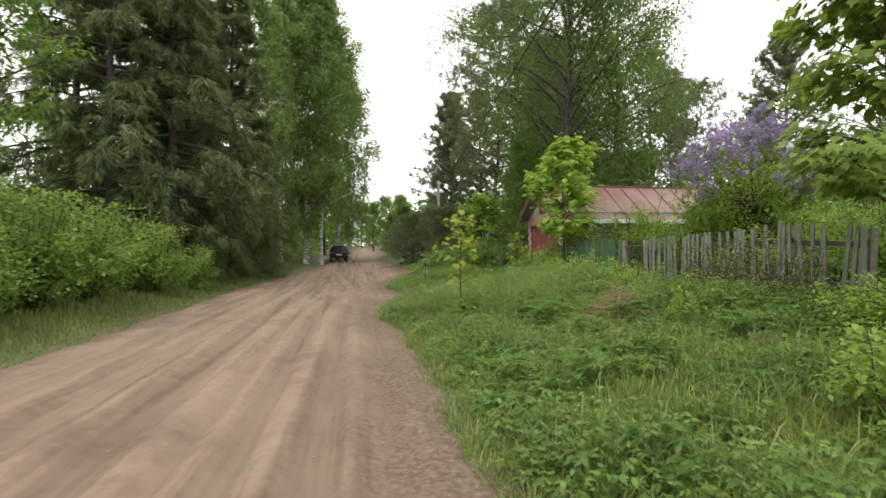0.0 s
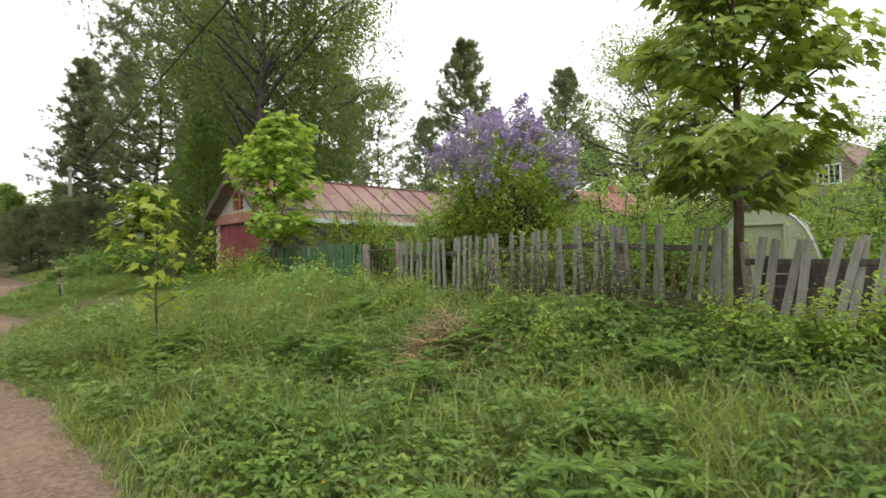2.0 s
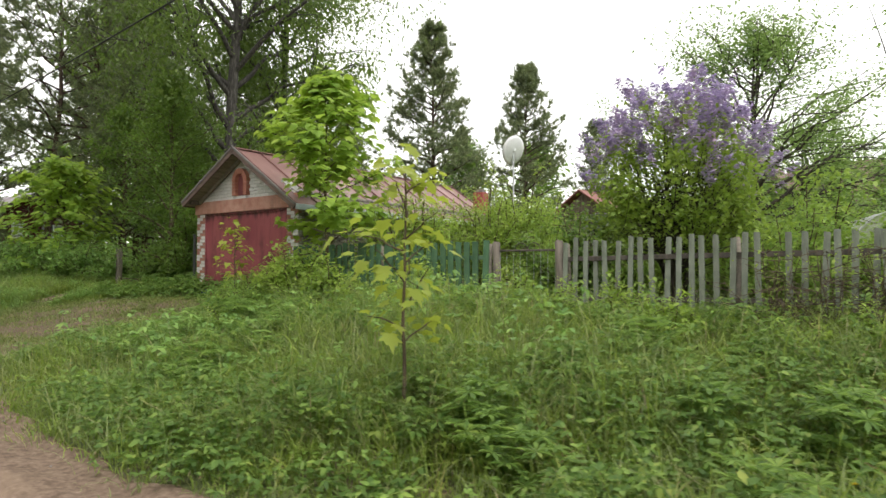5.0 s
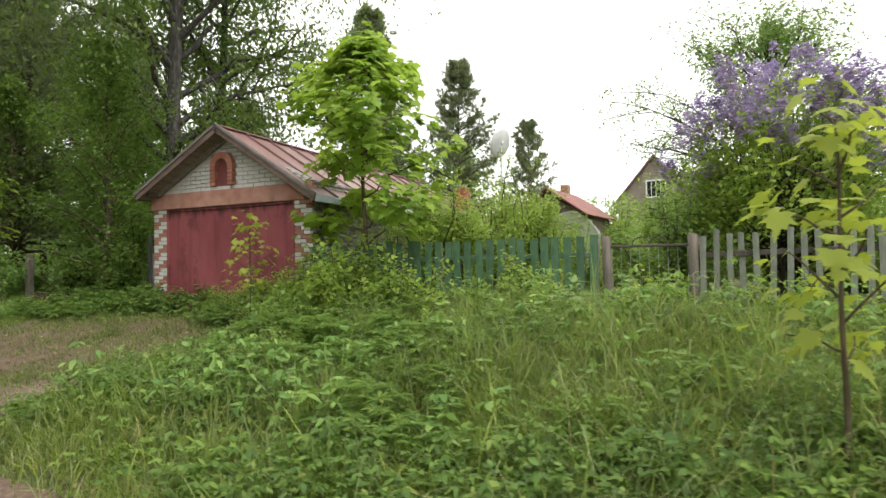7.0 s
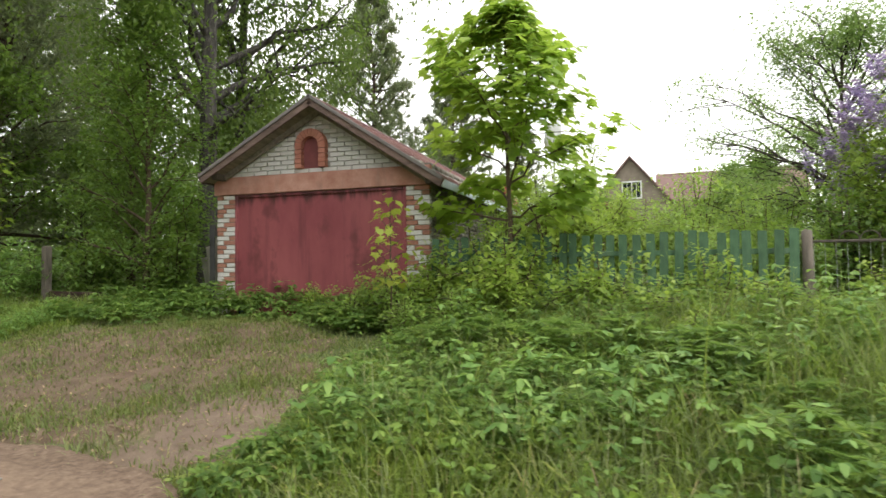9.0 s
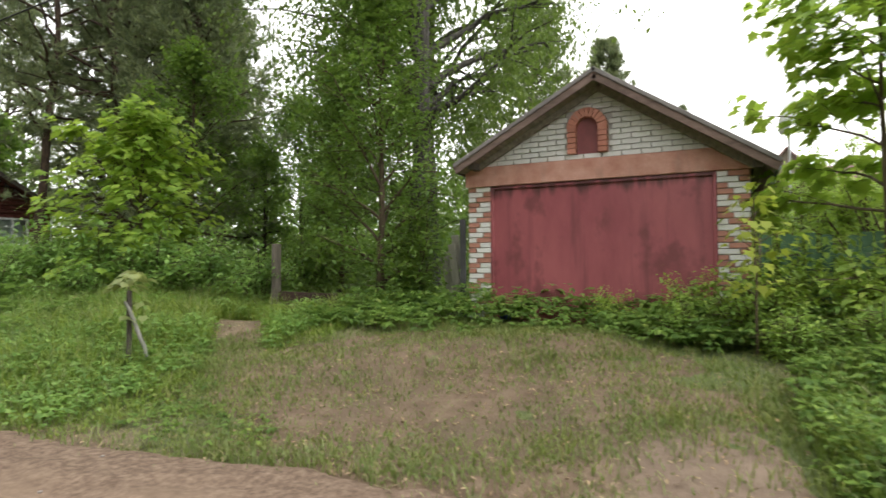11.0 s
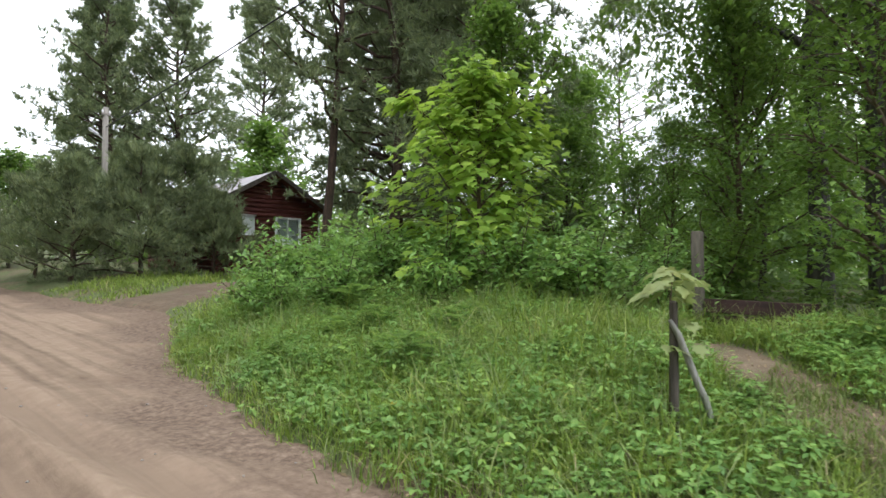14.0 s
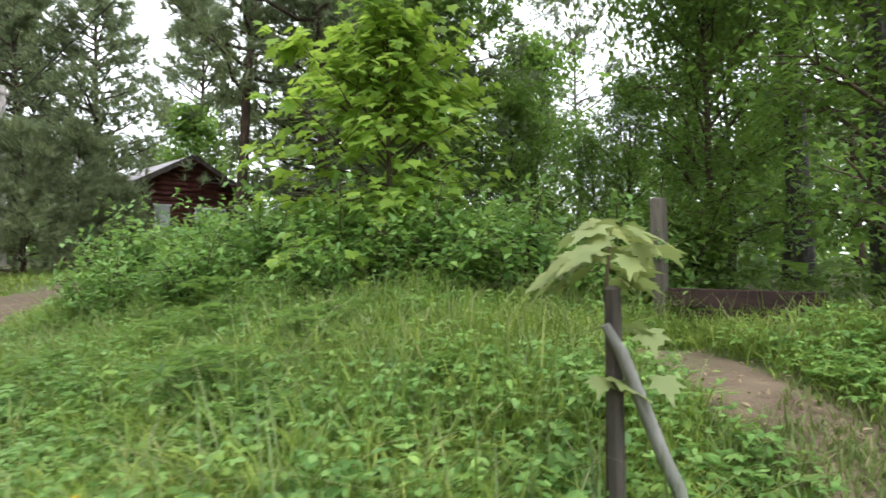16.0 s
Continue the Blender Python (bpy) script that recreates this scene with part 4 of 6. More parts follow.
# satellite dish on a pole
dish = root("satellite_dish", pose(12.2, 16.25, gz(12.2, 16.25)), "white satellite dish on a thin steel pole", "satellite dish")
top = 5.06 - gz(12.2, 16.25)
part("pole", tube_mesh("pole", [(0, 0, -.2), (0, 0, top)], [.03, .028]), M_tin, dish)
V, F = [], []
rings, segs = 6, 24
for i in range(rings):
    r = .40 * i / (rings - 1)
    for j in range(segs):
        a = j * 2 * np.pi / segs
        V.append((.45 * r * r, r * np.cos(a), 1.12 * r * np.sin(a)))
for i in range(rings - 1):
    for j in range(segs):
        F.append((i * segs + j, i * segs + (j + 1) % segs, (i + 1) * segs + (j + 1) % segs, (i + 1) * segs + j))
M_white = plain("white_enamel", (.72, .73, .74), (.82, .82, .82), 3, .4)
ref = part("reflector", smooth_mesh(quick_mesh("reflector", V, F)), M_white, dish, "white reflector", pose(-.02, -.05, top, 0, -20, 67))
mod = ref.modifiers.new("thickness", "SOLIDIFY")
mod.thickness = .012
part("feed_arm", tube_mesh("feed_arm", [(.02, .05, top - .36), (.18, .42, top - .02)], [.012, .012]), M_tin, dish)
part("receiver", box(.12, .06, .06, .012, (.19, .44, top + .02)), M_white, dish)

# ---- red log cabin ----
M_log = plain("red_log", (.095, .024, .022), (.16, .042, .036), 2.5, .75, stretch=(.4, 3, 3), bumps=.6, dist=.008, stain=(.09, .028, .028), random_tint=.35)
M_trim_white = plain("white_trim", (.66, .68, .70), (.78, .79, .80), 4, .6)
M_roof_tin = plain("cabin_roof_sheet", (.38, .34, .37), (.55, .50, .52), 1.2, .45, .3, stain=(.30, .2, .18))
glass_mat, gn_, gl_, gbsdf = material("window_glass")
gbsdf.inputs["Base Color"].default_value = (.9, .95, .95, 1)
gbsdf.inputs["Roughness"].default_value = .03
gbsdf.inputs["Transmission Weight"].default_value = 1.0
M_curtain = plain("curtain_cloth", (.55, .58, .58), (.72, .74, .74), 6, .9, stretch=(9, 9, .6))
CXL, CXR, CY = 6.35, 10.45, 42.0
CG = 1.25
cabin = root("log_cabin", pose((CXL + CXR) / 2, CY, CG), "dark red log cabin with a white-framed window", "house")
cw = (CXR - CXL) / 2
CE, CA = 3.95 - CG, 5.10 - CG
n_log = 22
for side_ in range(2):
    for k in range(n_log):
        zc = .12 + k * .172
        if side_ == 0:
            half = cw if zc < CE else cw * max(0, 1 - (zc - CE) / (CA - CE))
            if half < .1:
                continue
            segs_ = [(-half - .12, half + .12)] if zc < CE else [(-half, half)]
            if 1.25 < zc < 2.30:
                segs_ = [(-half - .12, .28), (1.32, half + .12)]
            for a, b in segs_:
                v, f = tube([(a, 0, zc), (a + .01, 0, zc), (b - .01, 0, zc), (b, 0, zc)], [.03, .092, .092, .03], 8)
                part("log", smooth_mesh(quick_mesh("log", v, f)), M_log, cabin)
        elif zc < CE:
            v, f = tube([(-cw, -.15, zc + .08), (-cw, -.14, zc + .08), (-cw, 6.0, zc + .08)], [.03, .092, .092], 8)
            part("log", smooth_mesh(quick_mesh("log", v, f)), M_log, cabin)
part("inner_wall", prism([(-cw + .02, -.3), (cw - .02, -.3), (cw - .02, CE), (0, CA - .05), (-cw + .02, CE)], .02, "y", .25), M_board_dark, cabin)
part("side_wall", box(.1, 6, CE + .3, .01, (cw, 3.05, CE / 2 - .15)), M_log, cabin)
part("back_wall", prism([(-cw, -.3), (cw, -.3), (cw, CE), (0, CA), (-cw, CE)], .1, "y", 6.05), M_log, cabin)
part("foundation", box(2 * cw + .1, 6.1, .5, .02, (0, 3.0, -.22)), M_mortar, cabin, "pale concrete plinth")
cs = math.atan2(CA - CE, cw)
crun = (cw + .42) / math.cos(cs)
for sgn in (-1, 1):
    rotm = Matrix.Rotation(sgn * cs, 4, "Y")
    cxm, czm = sgn * (cw + .42) / 2, CA + .10 - math.tan(cs) * (cw + .42) / 2
    part("roof_slope", box(crun, 7.1, .04, .005, (cxm, 3.0, czm), rot=rotm), M_roof_tin, cabin, "pale sheet roof slope")
    part("bargeboard", box(crun, .035, .16, .006, (cxm, -.56, czm - .03), rot=rotm), M_board_dark, cabin)
    part("soffit", box(crun - .05, .5, .02, .003, (cxm, -.29, czm - .05), rot=rotm), M_log, cabin)
win = part("window", box(1.04, .05, 1.0, .004, (.8, .12, 1.78)), M_curtain, cabin, "white-framed window with pale curtains")
part("pane", box(.42, .008, .86, .001, (.56, -.02, 1.78)), glass_mat, win).visible_shadow = False
part("pane", box(.42, .008, .86, .001, (1.04, -.02, 1.78)), glass_mat, win).visible_shadow = False
for x, zc, sx, sz in ((.8, 2.27, 1.12, .08), (.8, 1.28, 1.16, .09), (.28, 1.78, .08, .92), (1.32, 1.78, .08, .92), (.8, 1.78, .05, .92), (.56, 1.95, .42, .03)):
    part("frame", box(sx, .09, sz, .008, (x, -.055, zc)), M_trim_white, win, "white window frame")
part("corner_trim", box(.07, .07, CE - .3, .008, (cw + .16, -.05, CE / 2)), M_trim_white, cabin, "white downpipe")
win2 = part("window", box(.5, .05, .7, .004, (-.85, -.07, 1.95)), M_curtain, cabin, "small white window")
part("frame", box(.58, .07, .06, .006, (-.85, -.10, 2.30)), M_trim_white, win2)
part("frame", box(.58, .07, .06, .006, (-.85, -.10, 1.60)), M_trim_white, win2)

# ---- utility pole with a lamp, and cables ----
M_pole = plain("pole_wood", (.19, .17, .15), (.33, .30, .27), 2, .9, stretch=(6, 6, .6), bumps=.6, dist=.006)
M_cable = plain("black_cable", (.012, .012, .012), (.02, .02, .02), 4, .6)
pz = gz(5.0, 49.4)
upole = root("utility_pole", pose(5.0, 49.4, pz), "grey wooden utility pole with a street lamp", "utility pole")
ph = 8.45 - pz
part("pole", tube_mesh("pole", [(0, 0, -.3), (0, 0, ph * .5), (0, 0, ph), (0, 0, ph + .02)], [.15, .13, .11, .04], 12), M_pole, upole)
part("lamp_arm", tube_mesh("lamp_arm", [(0, 0, ph - 1.45), (-.2, -.1, ph - 1.3), (-.38, -.15, ph - 1.2)], [.025, .025, .022]), M_tin, upole)
part("lamp_head", box(.42, .14, .09, .035, (-.5, -.2, ph - 1.12), rot=Matrix.Rotation(radians(30), 4, "Y")), M_white, upole, "pale lamp head")
part("crossarm", box(.36, .08, .10, .01, (0, -.08, ph - .3)), M_pole, upole)
for x in (-.14, .14):
    part("insulator", tube_mesh("insulator", [(x, -.08, ph - .26), (x, -.08, ph - .18), (x, -.08, ph - .12)], [.03, .045, .02]), M_white, upole)


def cable(a, b, sag, r=.016):
    t = np.linspace(0, 1, 40)
    P = np.outer(1 - t, a) + np.outer(t, b)
    P[:, 2] -= sag * 4 * t * (1 - t)
    return tagged(part("cable", tube_mesh("cable", P, np.full(40, r), 5), M_cable), "black overhead cable strung from the pole", "cable")


cable((5.0, 49.3, 7.6), (-.9, -22, 6.4), .35, .019)
cable((5.14, 49.3, 8.1), (30, 60, 8.0), .5, .012)

# ---- parked car ----
M_car = plain("car_paint", (.012, .012, .018), (.02, .02, .028), 1, .18, .3, bumps=0)
M_tyre = plain("tyre_rubber", (.012, .012, .012), (.022, .022, .022), 6, .85)
M_lamp_red = plain("tail_lamp", (.25, .015, .015), (.3, .02, .02), 4, .2)
M_carglass = plain("dark_glass", (.015, .018, .022), (.025, .03, .035), 2, .05, bumps=0)
CARX, CARY = -3.72, 53.2
carz = float(base_height(CARY)) + .05
car = root("parked_car", pose(CARX, CARY, carz, 0, 0, 4), "black estate car parked on the roadside under birches", "car")
body = bmesh.new()
prof = [(0, .32), (-.02, .85), (.12, .98), (.35, 1.42), (.6, 1.5), (2.2, 1.5), (2.95, 1.02), (4.1, .9), (4.3, .55), (4.25, .3)]
halfw = [.80, .85, .84, .62, .58, .58, .74, .78, .74, .7]
L_, R_ = [], []
for (yy, zz), hw in zip(prof, halfw):
    L_.append(body.verts.new((-hw, yy, zz)))
    R_.append(body.verts.new((hw, yy, zz)))
for i in range(len(prof)):
    j = (i + 1) % len(prof)
    body.faces.new((L_[i], R_[i], R_[j], L_[j]))
body.faces.new(L_)
body.faces.new(R_[::-1])
bmesh.ops.recalc_face_normals(body, faces=body.faces[:])
bmesh.ops.bevel(body, geom=body.edges[:], offset=.05, segments=2, affect="EDGES", profile=.5)
part("body", body, M_car, car)
part("rear_window", box(1.1, .03, .40, .01, (0, .225, 1.2), rot=Matrix.Rotation(radians(-28), 4, "X")), M_carglass, car, "dark rear window")
part("bumper", box(1.64, .16, .22, .05, (0, -.02, .46)), M_car, car)
part("number_plate", box(.52, .02, .12, .004, (0, -.10, .66)), M_white, car, "white number plate")
for sgn in (-1, 1):
    part("tail_lamp", box(.26, .08, .15, .02, (sgn * .66, 0, .86)), M_lamp_red, car, "red tail lamp")
    part("side_window", box(.02, 1.9, .32, .01, (sgn * .69, 1.5, 1.22), rot=Matrix.Rotation(sgn * radians(-24), 4, "Y")), M_carglass, car)
    for yy in (.75, 3.4):
        whl = part("wheel", tube_mesh("wheel", [(sgn * .60, yy, .30), (sgn * .62, yy, .30), (sgn * .80, yy, .30), (sgn * .82, yy, .30)], [.02, .31, .31, .22], 20), M_tyre, car)
        part("rim", tube_mesh("rim", [(sgn * .81, yy, .30), (sgn * .835, yy, .30), (sgn * .84, yy, .30)], [.2, .19, .02], 14), M_tin, whl)

# ---- trees and shrubs beside the garage ----
birch("birch_tree", put(6.9, 23.04), 18, .23, 5.8, 80000, .108, .17, M_bark_birch_old, "tall old weeping birch behind the garage", limbs=60, strand=2.6)
birch("birch_tree", put(10.2, 24.6), 16, .2, 4.6, 20000, .15, .24, M_bark_birch_old, "tall weeping birch among other trees", limbs=34, strand=1.8)
sh = leafy("bird_cherry", put(4.95, 22.9), 5.6, .07, 1.5, 15000, .085, .06, M_twig, M_decid, "dense green bird cherry beside the garage", "tree", limbs=34, fuzz=.2)
copy_thing(sh, put(6.6, 24.9, 120, .85))
copy_thing(sh, put(8.2, 26.6, 220, .6))
copy_thing(sh, put(10.6, 28.4, 60, .55))
shrub("shrub", put(4.85, 22.2), 1.9, .8, 3500, .08, M_cherry, "leafy shrub at the garage corner", 9)
low = shrub("shrub", put(5.5, 24.9), 1.7, .9, 3500, .085, M_cherry, "low leafy shrub by the old post", 9)
maple("maple_tree", put(4.28, 15.95), 4.35, .045, 1.35, 3000, .19, .28, M_maple_bright, "slim young maple by the green fence", limbs=22, single=160)
sapling = maple("maple_sapling", put(-.05, 10.36), 2.25, .015, .27, 120, .165, .36, M_yellow, "yellow-green maple sapling in the grass", limbs=12, single=120, droop=.45)
copy_thing(sapling, put(3.13, 17.25, 130, .74))
maple("maple_tree", put(4.78, 4.9), 5.5, .07, 1.2, 6200, .17, .24, M_maple, "broad-leaved maple growing through the fence", limbs=30, single=260, droop=.8)
maple("maple_tree", put(4.45, 28.3), 3.6, .06, 1.55, 3000, .20, .12, M_maple_bright, "bright young maple above the raspberry canes", limbs=36, single=120)
leafy("maple_tree", put(7.0, 29.9), 6.0, .07, 1.9, 7000, .13, .2, M_twig, M_decid, "young broadleaf tree behind the maple", "tree")
lilac("lilac_bush", put(6.35, 9.95), 3.6, 1.32, 210, 14000, "flowering lilac bush with mauve blossom behind the fence")
shrub("lilac_suckers", put(5.9, 11.4), 2.1, .95, 4200, .085, M_decid, "leafy green suckers at the foot of the lilac", 14)
leafy("apple_tree", put(11.9, 9.6), 5.9, .13, 3.3, 21000, .09, .16, M_bark_dark, M_apple, "old apple tree with open twiggy crown", "tree", limbs=40, fuzz=.17, rise=(14, 48), subs=8, sl=.5)
leafy("apple_tree", put(14.8, 4.0), 4.9, .1, 2.8, 12000, .10, .14, M_bark_dark, M_apple, "old apple tree in the garden", "tree", limbs=32, fuzz=.16, rise=(4, 50))
leafy("apple_tree", put(16.2, 8.9), 4.6, .1, 2.6, 10000, .10, .14, M_bark_dark, M_apple, "leafy apple tree beyond the lilac", "tree", limbs=30, fuzz=.16, rise=(4, 50))

ytall = shrub("garden_shrub", put(9.2, 15.4), 3.2, 1.15, 8500, .08, M_lime, "tall yellow-green shrub beside the garage wall", 22, group="tall garden shrubs")
for x, y, a, s in ((11.3, 15.3, 90, 1.1), (7.2, 15.6, 140, .85), (10.3, 15.0, 250, .95), (12.6, 15.2, 10, .9)):
    copy_thing(ytall, put(x, y, a, s))
garden = shrub("garden_shrub", put(9.5, 8.4), 2.1, 1.3, 7500, .08, M_hedge, "light green garden shrub behind the fence", 20, group="garden shrubs")
for x, y, a, s in ((11.0, 11.3, 40, 1.1), (9.6, 11.8, 200, 1.0), (12.8, 6.6, 90, 1.2), (8.4, 13.3, 300, .75), (10.8, 14.9, 10, .8), (15, 11.0, 70, 1.4), (16.5, 9, 160, 1.6), (9.5, 4.2, 250, 1.1), (12, 2.5, 20, 1.3), (7.5, 3.0, 150, .8), (18, 5.5, 0, 1.6), (13.2, 15.9, 33, 1.3), (20.2, 14.3, 80, 1.5), (24, 12.6, 120, 1.9), (23, 14.6, 10, 1.6), (26, 15.6, 60, 1.9), (7.7, 8.1, 30, 1.1), (6.9, 6.9, 110, .9), (8.6, 9.3, 190, 1.15), (20.5, 12.1, 50, 1.8), (22.3, 11.4, 300, 2.1), (6.0, 8.3, 77, .8)):
    copy_thing(garden, put(x, y, a, s))
vine = shrub("vine", put(7.6, 16.6), 2.6, 1.0, 3200, .075, M_hedge, "yellow-green vine climbing the garage wall", 10, group="vines")
copy_thing(vine, put(6.0, 16.7, 100, .85))
copy_thing(vine, put(9.6, 16.6, 200, 1.0))
copy_thing(vine, put(11.4, 16.4, 290, 1.05))

shrub("yellow_shrub", put(6.4, 15.6), 3.2, .95, 3600, .085, M_lime, "yellow-leaved shrub before the garage wall", 12)

# dark board bin behind the near fence
bin_ = root("compost_bin", pose(5.45, 3.2, gz(5.45, 3.2)), "dark weathered board compost bin behind the fence", "compost bin")
for k in range(6):
    part("board", box(.03, 1.7, .13, .006, (rng.normal(0, .008), .85 + rng.normal(0, .02), .1 + k * .15)), M_board_dark, bin_)
    part("board", box(.03, 1.7, .13, .006, (1.1 + rng.normal(0, .008), .85, .1 + k * .15)), M_board_dark, bin_)
    for yy in (.02, 1.68):
        part("board", box(1.06, .03, .13, .006, (.55, yy, .1 + k * .15)), M_board_dark, bin_)
for xx in (.06, 1.04):
    for yy in (.07, 1.63):
        part("post", box(.06, .06, 1.15, .008, (xx, yy, .42)), M_board_dark, bin_)

# dry twiggy shrubs before the fence
tw = shrub("twiggy_shrub", put(4.0, 7.2), 1.35, .7, 420, .045, M_lime, "thin brown twiggy shrub against the fence", 20, group="twiggy shrubs", fuzz=.08, thick=.004)
for x, y, a, s in ((4.05, 6.2, 80, 1.1), (3.9, 8.2, 160, .95), (3.8, 5.2, 250, .85), (4.1, 7.7, 300, 1.0)):
    copy_thing(tw, put(x, y, a, s))
bs = shrub("small_shrub", put(3.3, 14.6), 1.1, .6, 1500, .08, M_lime, "low leafy sapling shrub in the verge", 8, group="verge shrubs", fuzz=.08)
for x, y, a, s in ((3.75, 16.9, 30, .8), (3.9, 16.0, 120, 1.3), (4.2, 16.9, 75, 1.15), (3.3, 15.7, 15, 1.15), (3.2, 12.9, 200, .8), (4.0, 13.4, 260, 1.0), (3.95, 11.6, 300, .85), (3.85, 9.9, 10, .8), (3.0, 15.8, 90, .8), (2.4, 5.7, 50, .62), (3.6, 4.4, 170, .7), (3.9, 3.2, 20, .8), (2.7, 7.9, 320, .55), (4.2, 17.9, 150, .75), (4.25, 18.9, 10, .55), (3.3, 3.6, 80, .75), (2.9, 1.2, 220, .9), (3.6, -.2, 40, 1.0), (2.2, 13.8, 40, .6), (2.9, 11.8, 100, .7), (2.5, 12.6, 10, .65), (3.4, 10.5, 60, .75), (3.2, 9.2, 130, .7), (1.6, 15.2, 200, .55), (3.5, 7.3, 20, .6), (2.9, 6.2, 300, .5), (1.4, 1.6, 20, .75), (1.9, .9, 130, .85), (2.4, 1.9, 250, .8), (1.2, .4, 70, .7)):
    copy_thing(bs, put(x, y, a, s))

vs = shrub("lime_shrub", put(3.75, 16.2), 1.0, .6, 1500, .075, M_hedge, "bushy light green shrub at the edge of the drive", 14, group="drive shrubs", fuzz=.09)
for x, y, a, s in ((3.3, 14.9, 60, .9), (3.55, 17.3, 150, .85), (2.9, 17.0, 230, .6), (4.1, 14.2, 300, .7), (3.5, 18.0, 30, .55), (2.8, 16.3, 200, .7)):
    copy_thing(vs, put(x, y, a, s))

# raspberry canes along the plot
rasp = shrub("raspberry_canes", put(2.3, 31.2), 1.35, .85, 3200, .10, M_rasp, "dense raspberry canes, leafy and waist-high", 20, group="raspberry canes", fuzz=.12)
for x, y, a, s in ((2.9, 30.3, 40, 1.0), (3.1, 29.2, 80, 1.05), (3.5, 28.1, 120, 1.05), (3.8, 27.0, 160, 1.0), (4.1, 26.0, 200, .95), (3.7, 30.9, 240, 1.1), (4.2, 29.6, 280, 1.1), (4.6, 28.2, 320, 1.1), (4.9, 27.0, 10, 1.05), (3.1, 32.0, 70, 1.0), (1.7, 30.2, 300, .7), (2.3, 29.1, 190, .75), (4.6, 25.2, 100, .85), (2.8, 27.9, 55, .7), (5.6, 30.2, 20, 1.2), (4.8, 31.6, 75, 1.1)):
    copy_thing(rasp, put(x, y, a, s))

# pines and broadleaf trees round the cabin
p1 = pine("pine_tree", put(6.98, 35.95), 17, .14, 3.8, 33000, "tall pine with a bare crooked trunk", clear=.26, limbs=50, wander=.11, width=.04, needle=.28)
p2 = pine("pine_tree", put(7.95, 34.7), 18, .155, 4.2, 54000, "tall pine with a straight dark trunk", clear=.28, limbs=52, width=.04, needle=.28)
for x, y, a, s in ((13.2, 38.2, 60, .9), (24, 47, 90, 1.0)):
    copy_thing(p2, put(x, y, a, s))
for x, y, a, s in ((19.5, 33.6, 30, .7),):
    copy_thing(p1, put(x, y, a, s))
dense = pine("pine_tree", put(7.2, 56), 16, .2, 3.4, 38000, "dense dark pine in the woods behind", clear=.12, limbs=96, width=.06, needle=.36, crownshape=lambda f: 3.9 * (1 - f) ** .7 + .35, group="woodland pines")
for x, y, a, s in ((10, 53.5, 70, .98), (10.6, 37.2, 140, .95), (12.6, 39.6, 250, .9), (22, 54, 110, .7), (27, 50, 300, 1.1), (19, 62, 180, 1.2), (31, 42, 60, .8), (36, 34, 10, .7)):
    copy_thing(dense, put(x, y, a, s))
copy_thing(dense, put(8.4, 31.6, 160, .70))
copy_thing(dense, put(19.4, 24.5, 45, .77))
copy_thing(dense, put(25.2, 23.1, 215, .73))
copy_thing(dense, put(28.5, 20.0, 100, .55))
yp = pine("young_pine", put(2.0, 42.2), 3.55, .06, 2.0, 17000, "bushy young pine by the track", clear=.03, limbs=30, width=.026, needle=.25, upward=.8, crownshape=lambda f: cone(f, 2.3), group="young pines")
for x, y, a, s in ((3.6, 41.2, 60, 1.08), (4.9, 41.0, 150, 1.1), (2.7, 44.5, 220, 1.0), (1.8, 45.5, 300, .95), (5.9, 43.0, 10, .8)):
    copy_thing(yp, put(x, y, a, s))
copy_thing(yp, put(5.2, 39.6, 200, .7))

wood = leafy("broadleaf_tree", put(13.5, 31.8, 0, .78), 8.5, .12, 3.0, 8000, .22, .1, M_bark_dark, M_decid, "leafy broadleaf tree in the woods behind", "tree", group="woodland trees", limbs=32, fuzz=.3, twigs=False)
wood_far = leafy("broadleaf_tree", put(-1, 112, 50, 1.0), 8.5, .12, 3.0, 3600, .36, .08, M_bark_dark, M_decid, "leafy broadleaf tree at the end of the road", "tree", group="woodland trees", limbs=26, fuzz=.35, twigs=False)
for x, y, a, s in ((11.5, 26.0, 30, .85), (15.5, 28.0, 70, .6), (18, 26, 110, .7), (15.5, 36, 150, .7), (21.5, 32, 190, .7), (22, 27.5, 230, .75), (24, 39, 270, .8), (12, 48.5, 310, .8), (1.6, 60, 350, .5), (3.4, 64, 35, .6), (2.2, 52, 40, .55), (3.8, 76, 20, .78), (.5, 88, 100, .85), (5, 95, 200, .95), (4, 120, 300, 1.1), (-5, 118, 160, 1.1), (9, 82, 90, .9), (27, 28, 130, .9), (33, 26, 210, 1.0), (31, 9, 90, .7), (22, 10.5, 190, .58), (26, 5, 230, .7), (21, 2, 270, .7), (16, -2.5, 310, .75), (28, -4, 70, .8), (40, 6, 10, .9)):
    copy_thing(wood if abs(x) < 26 and y < 40 else wood_far, put(x, y, a, s))

copy_thing(wood, put(9.6, 29.8, 130, .62))

# ---- the far side of the road ----
hd = shrub("hedge_shrub", put(-9.2, 12.2), 3.1, 1.8, 8000, .105, M_hedge, "tall loose light green shrub at the roadside", 22, group="roadside shrubs", fuzz=.11)
for x, y, a, s in ((-9.4, 15.2, 40, 1.0), (-8.7, 18.6, 15, .85), (-8.4, 21.6, 100, .65), (-9.2, 9.4, 90, .72), (-10.8, 11.0, 150, 1.1), (-9.6, 18.2, 210, .85), (-8.6, 7.2, 260, .55), (-11.5, 8.0, 300, .9), (-11.8, 14, 10, 1.15), (-9.3, 5.0, 60, .55), (-13.5, 10.0, 120, 1.2)):
    copy_thing(hd, put(x, y, a, s))
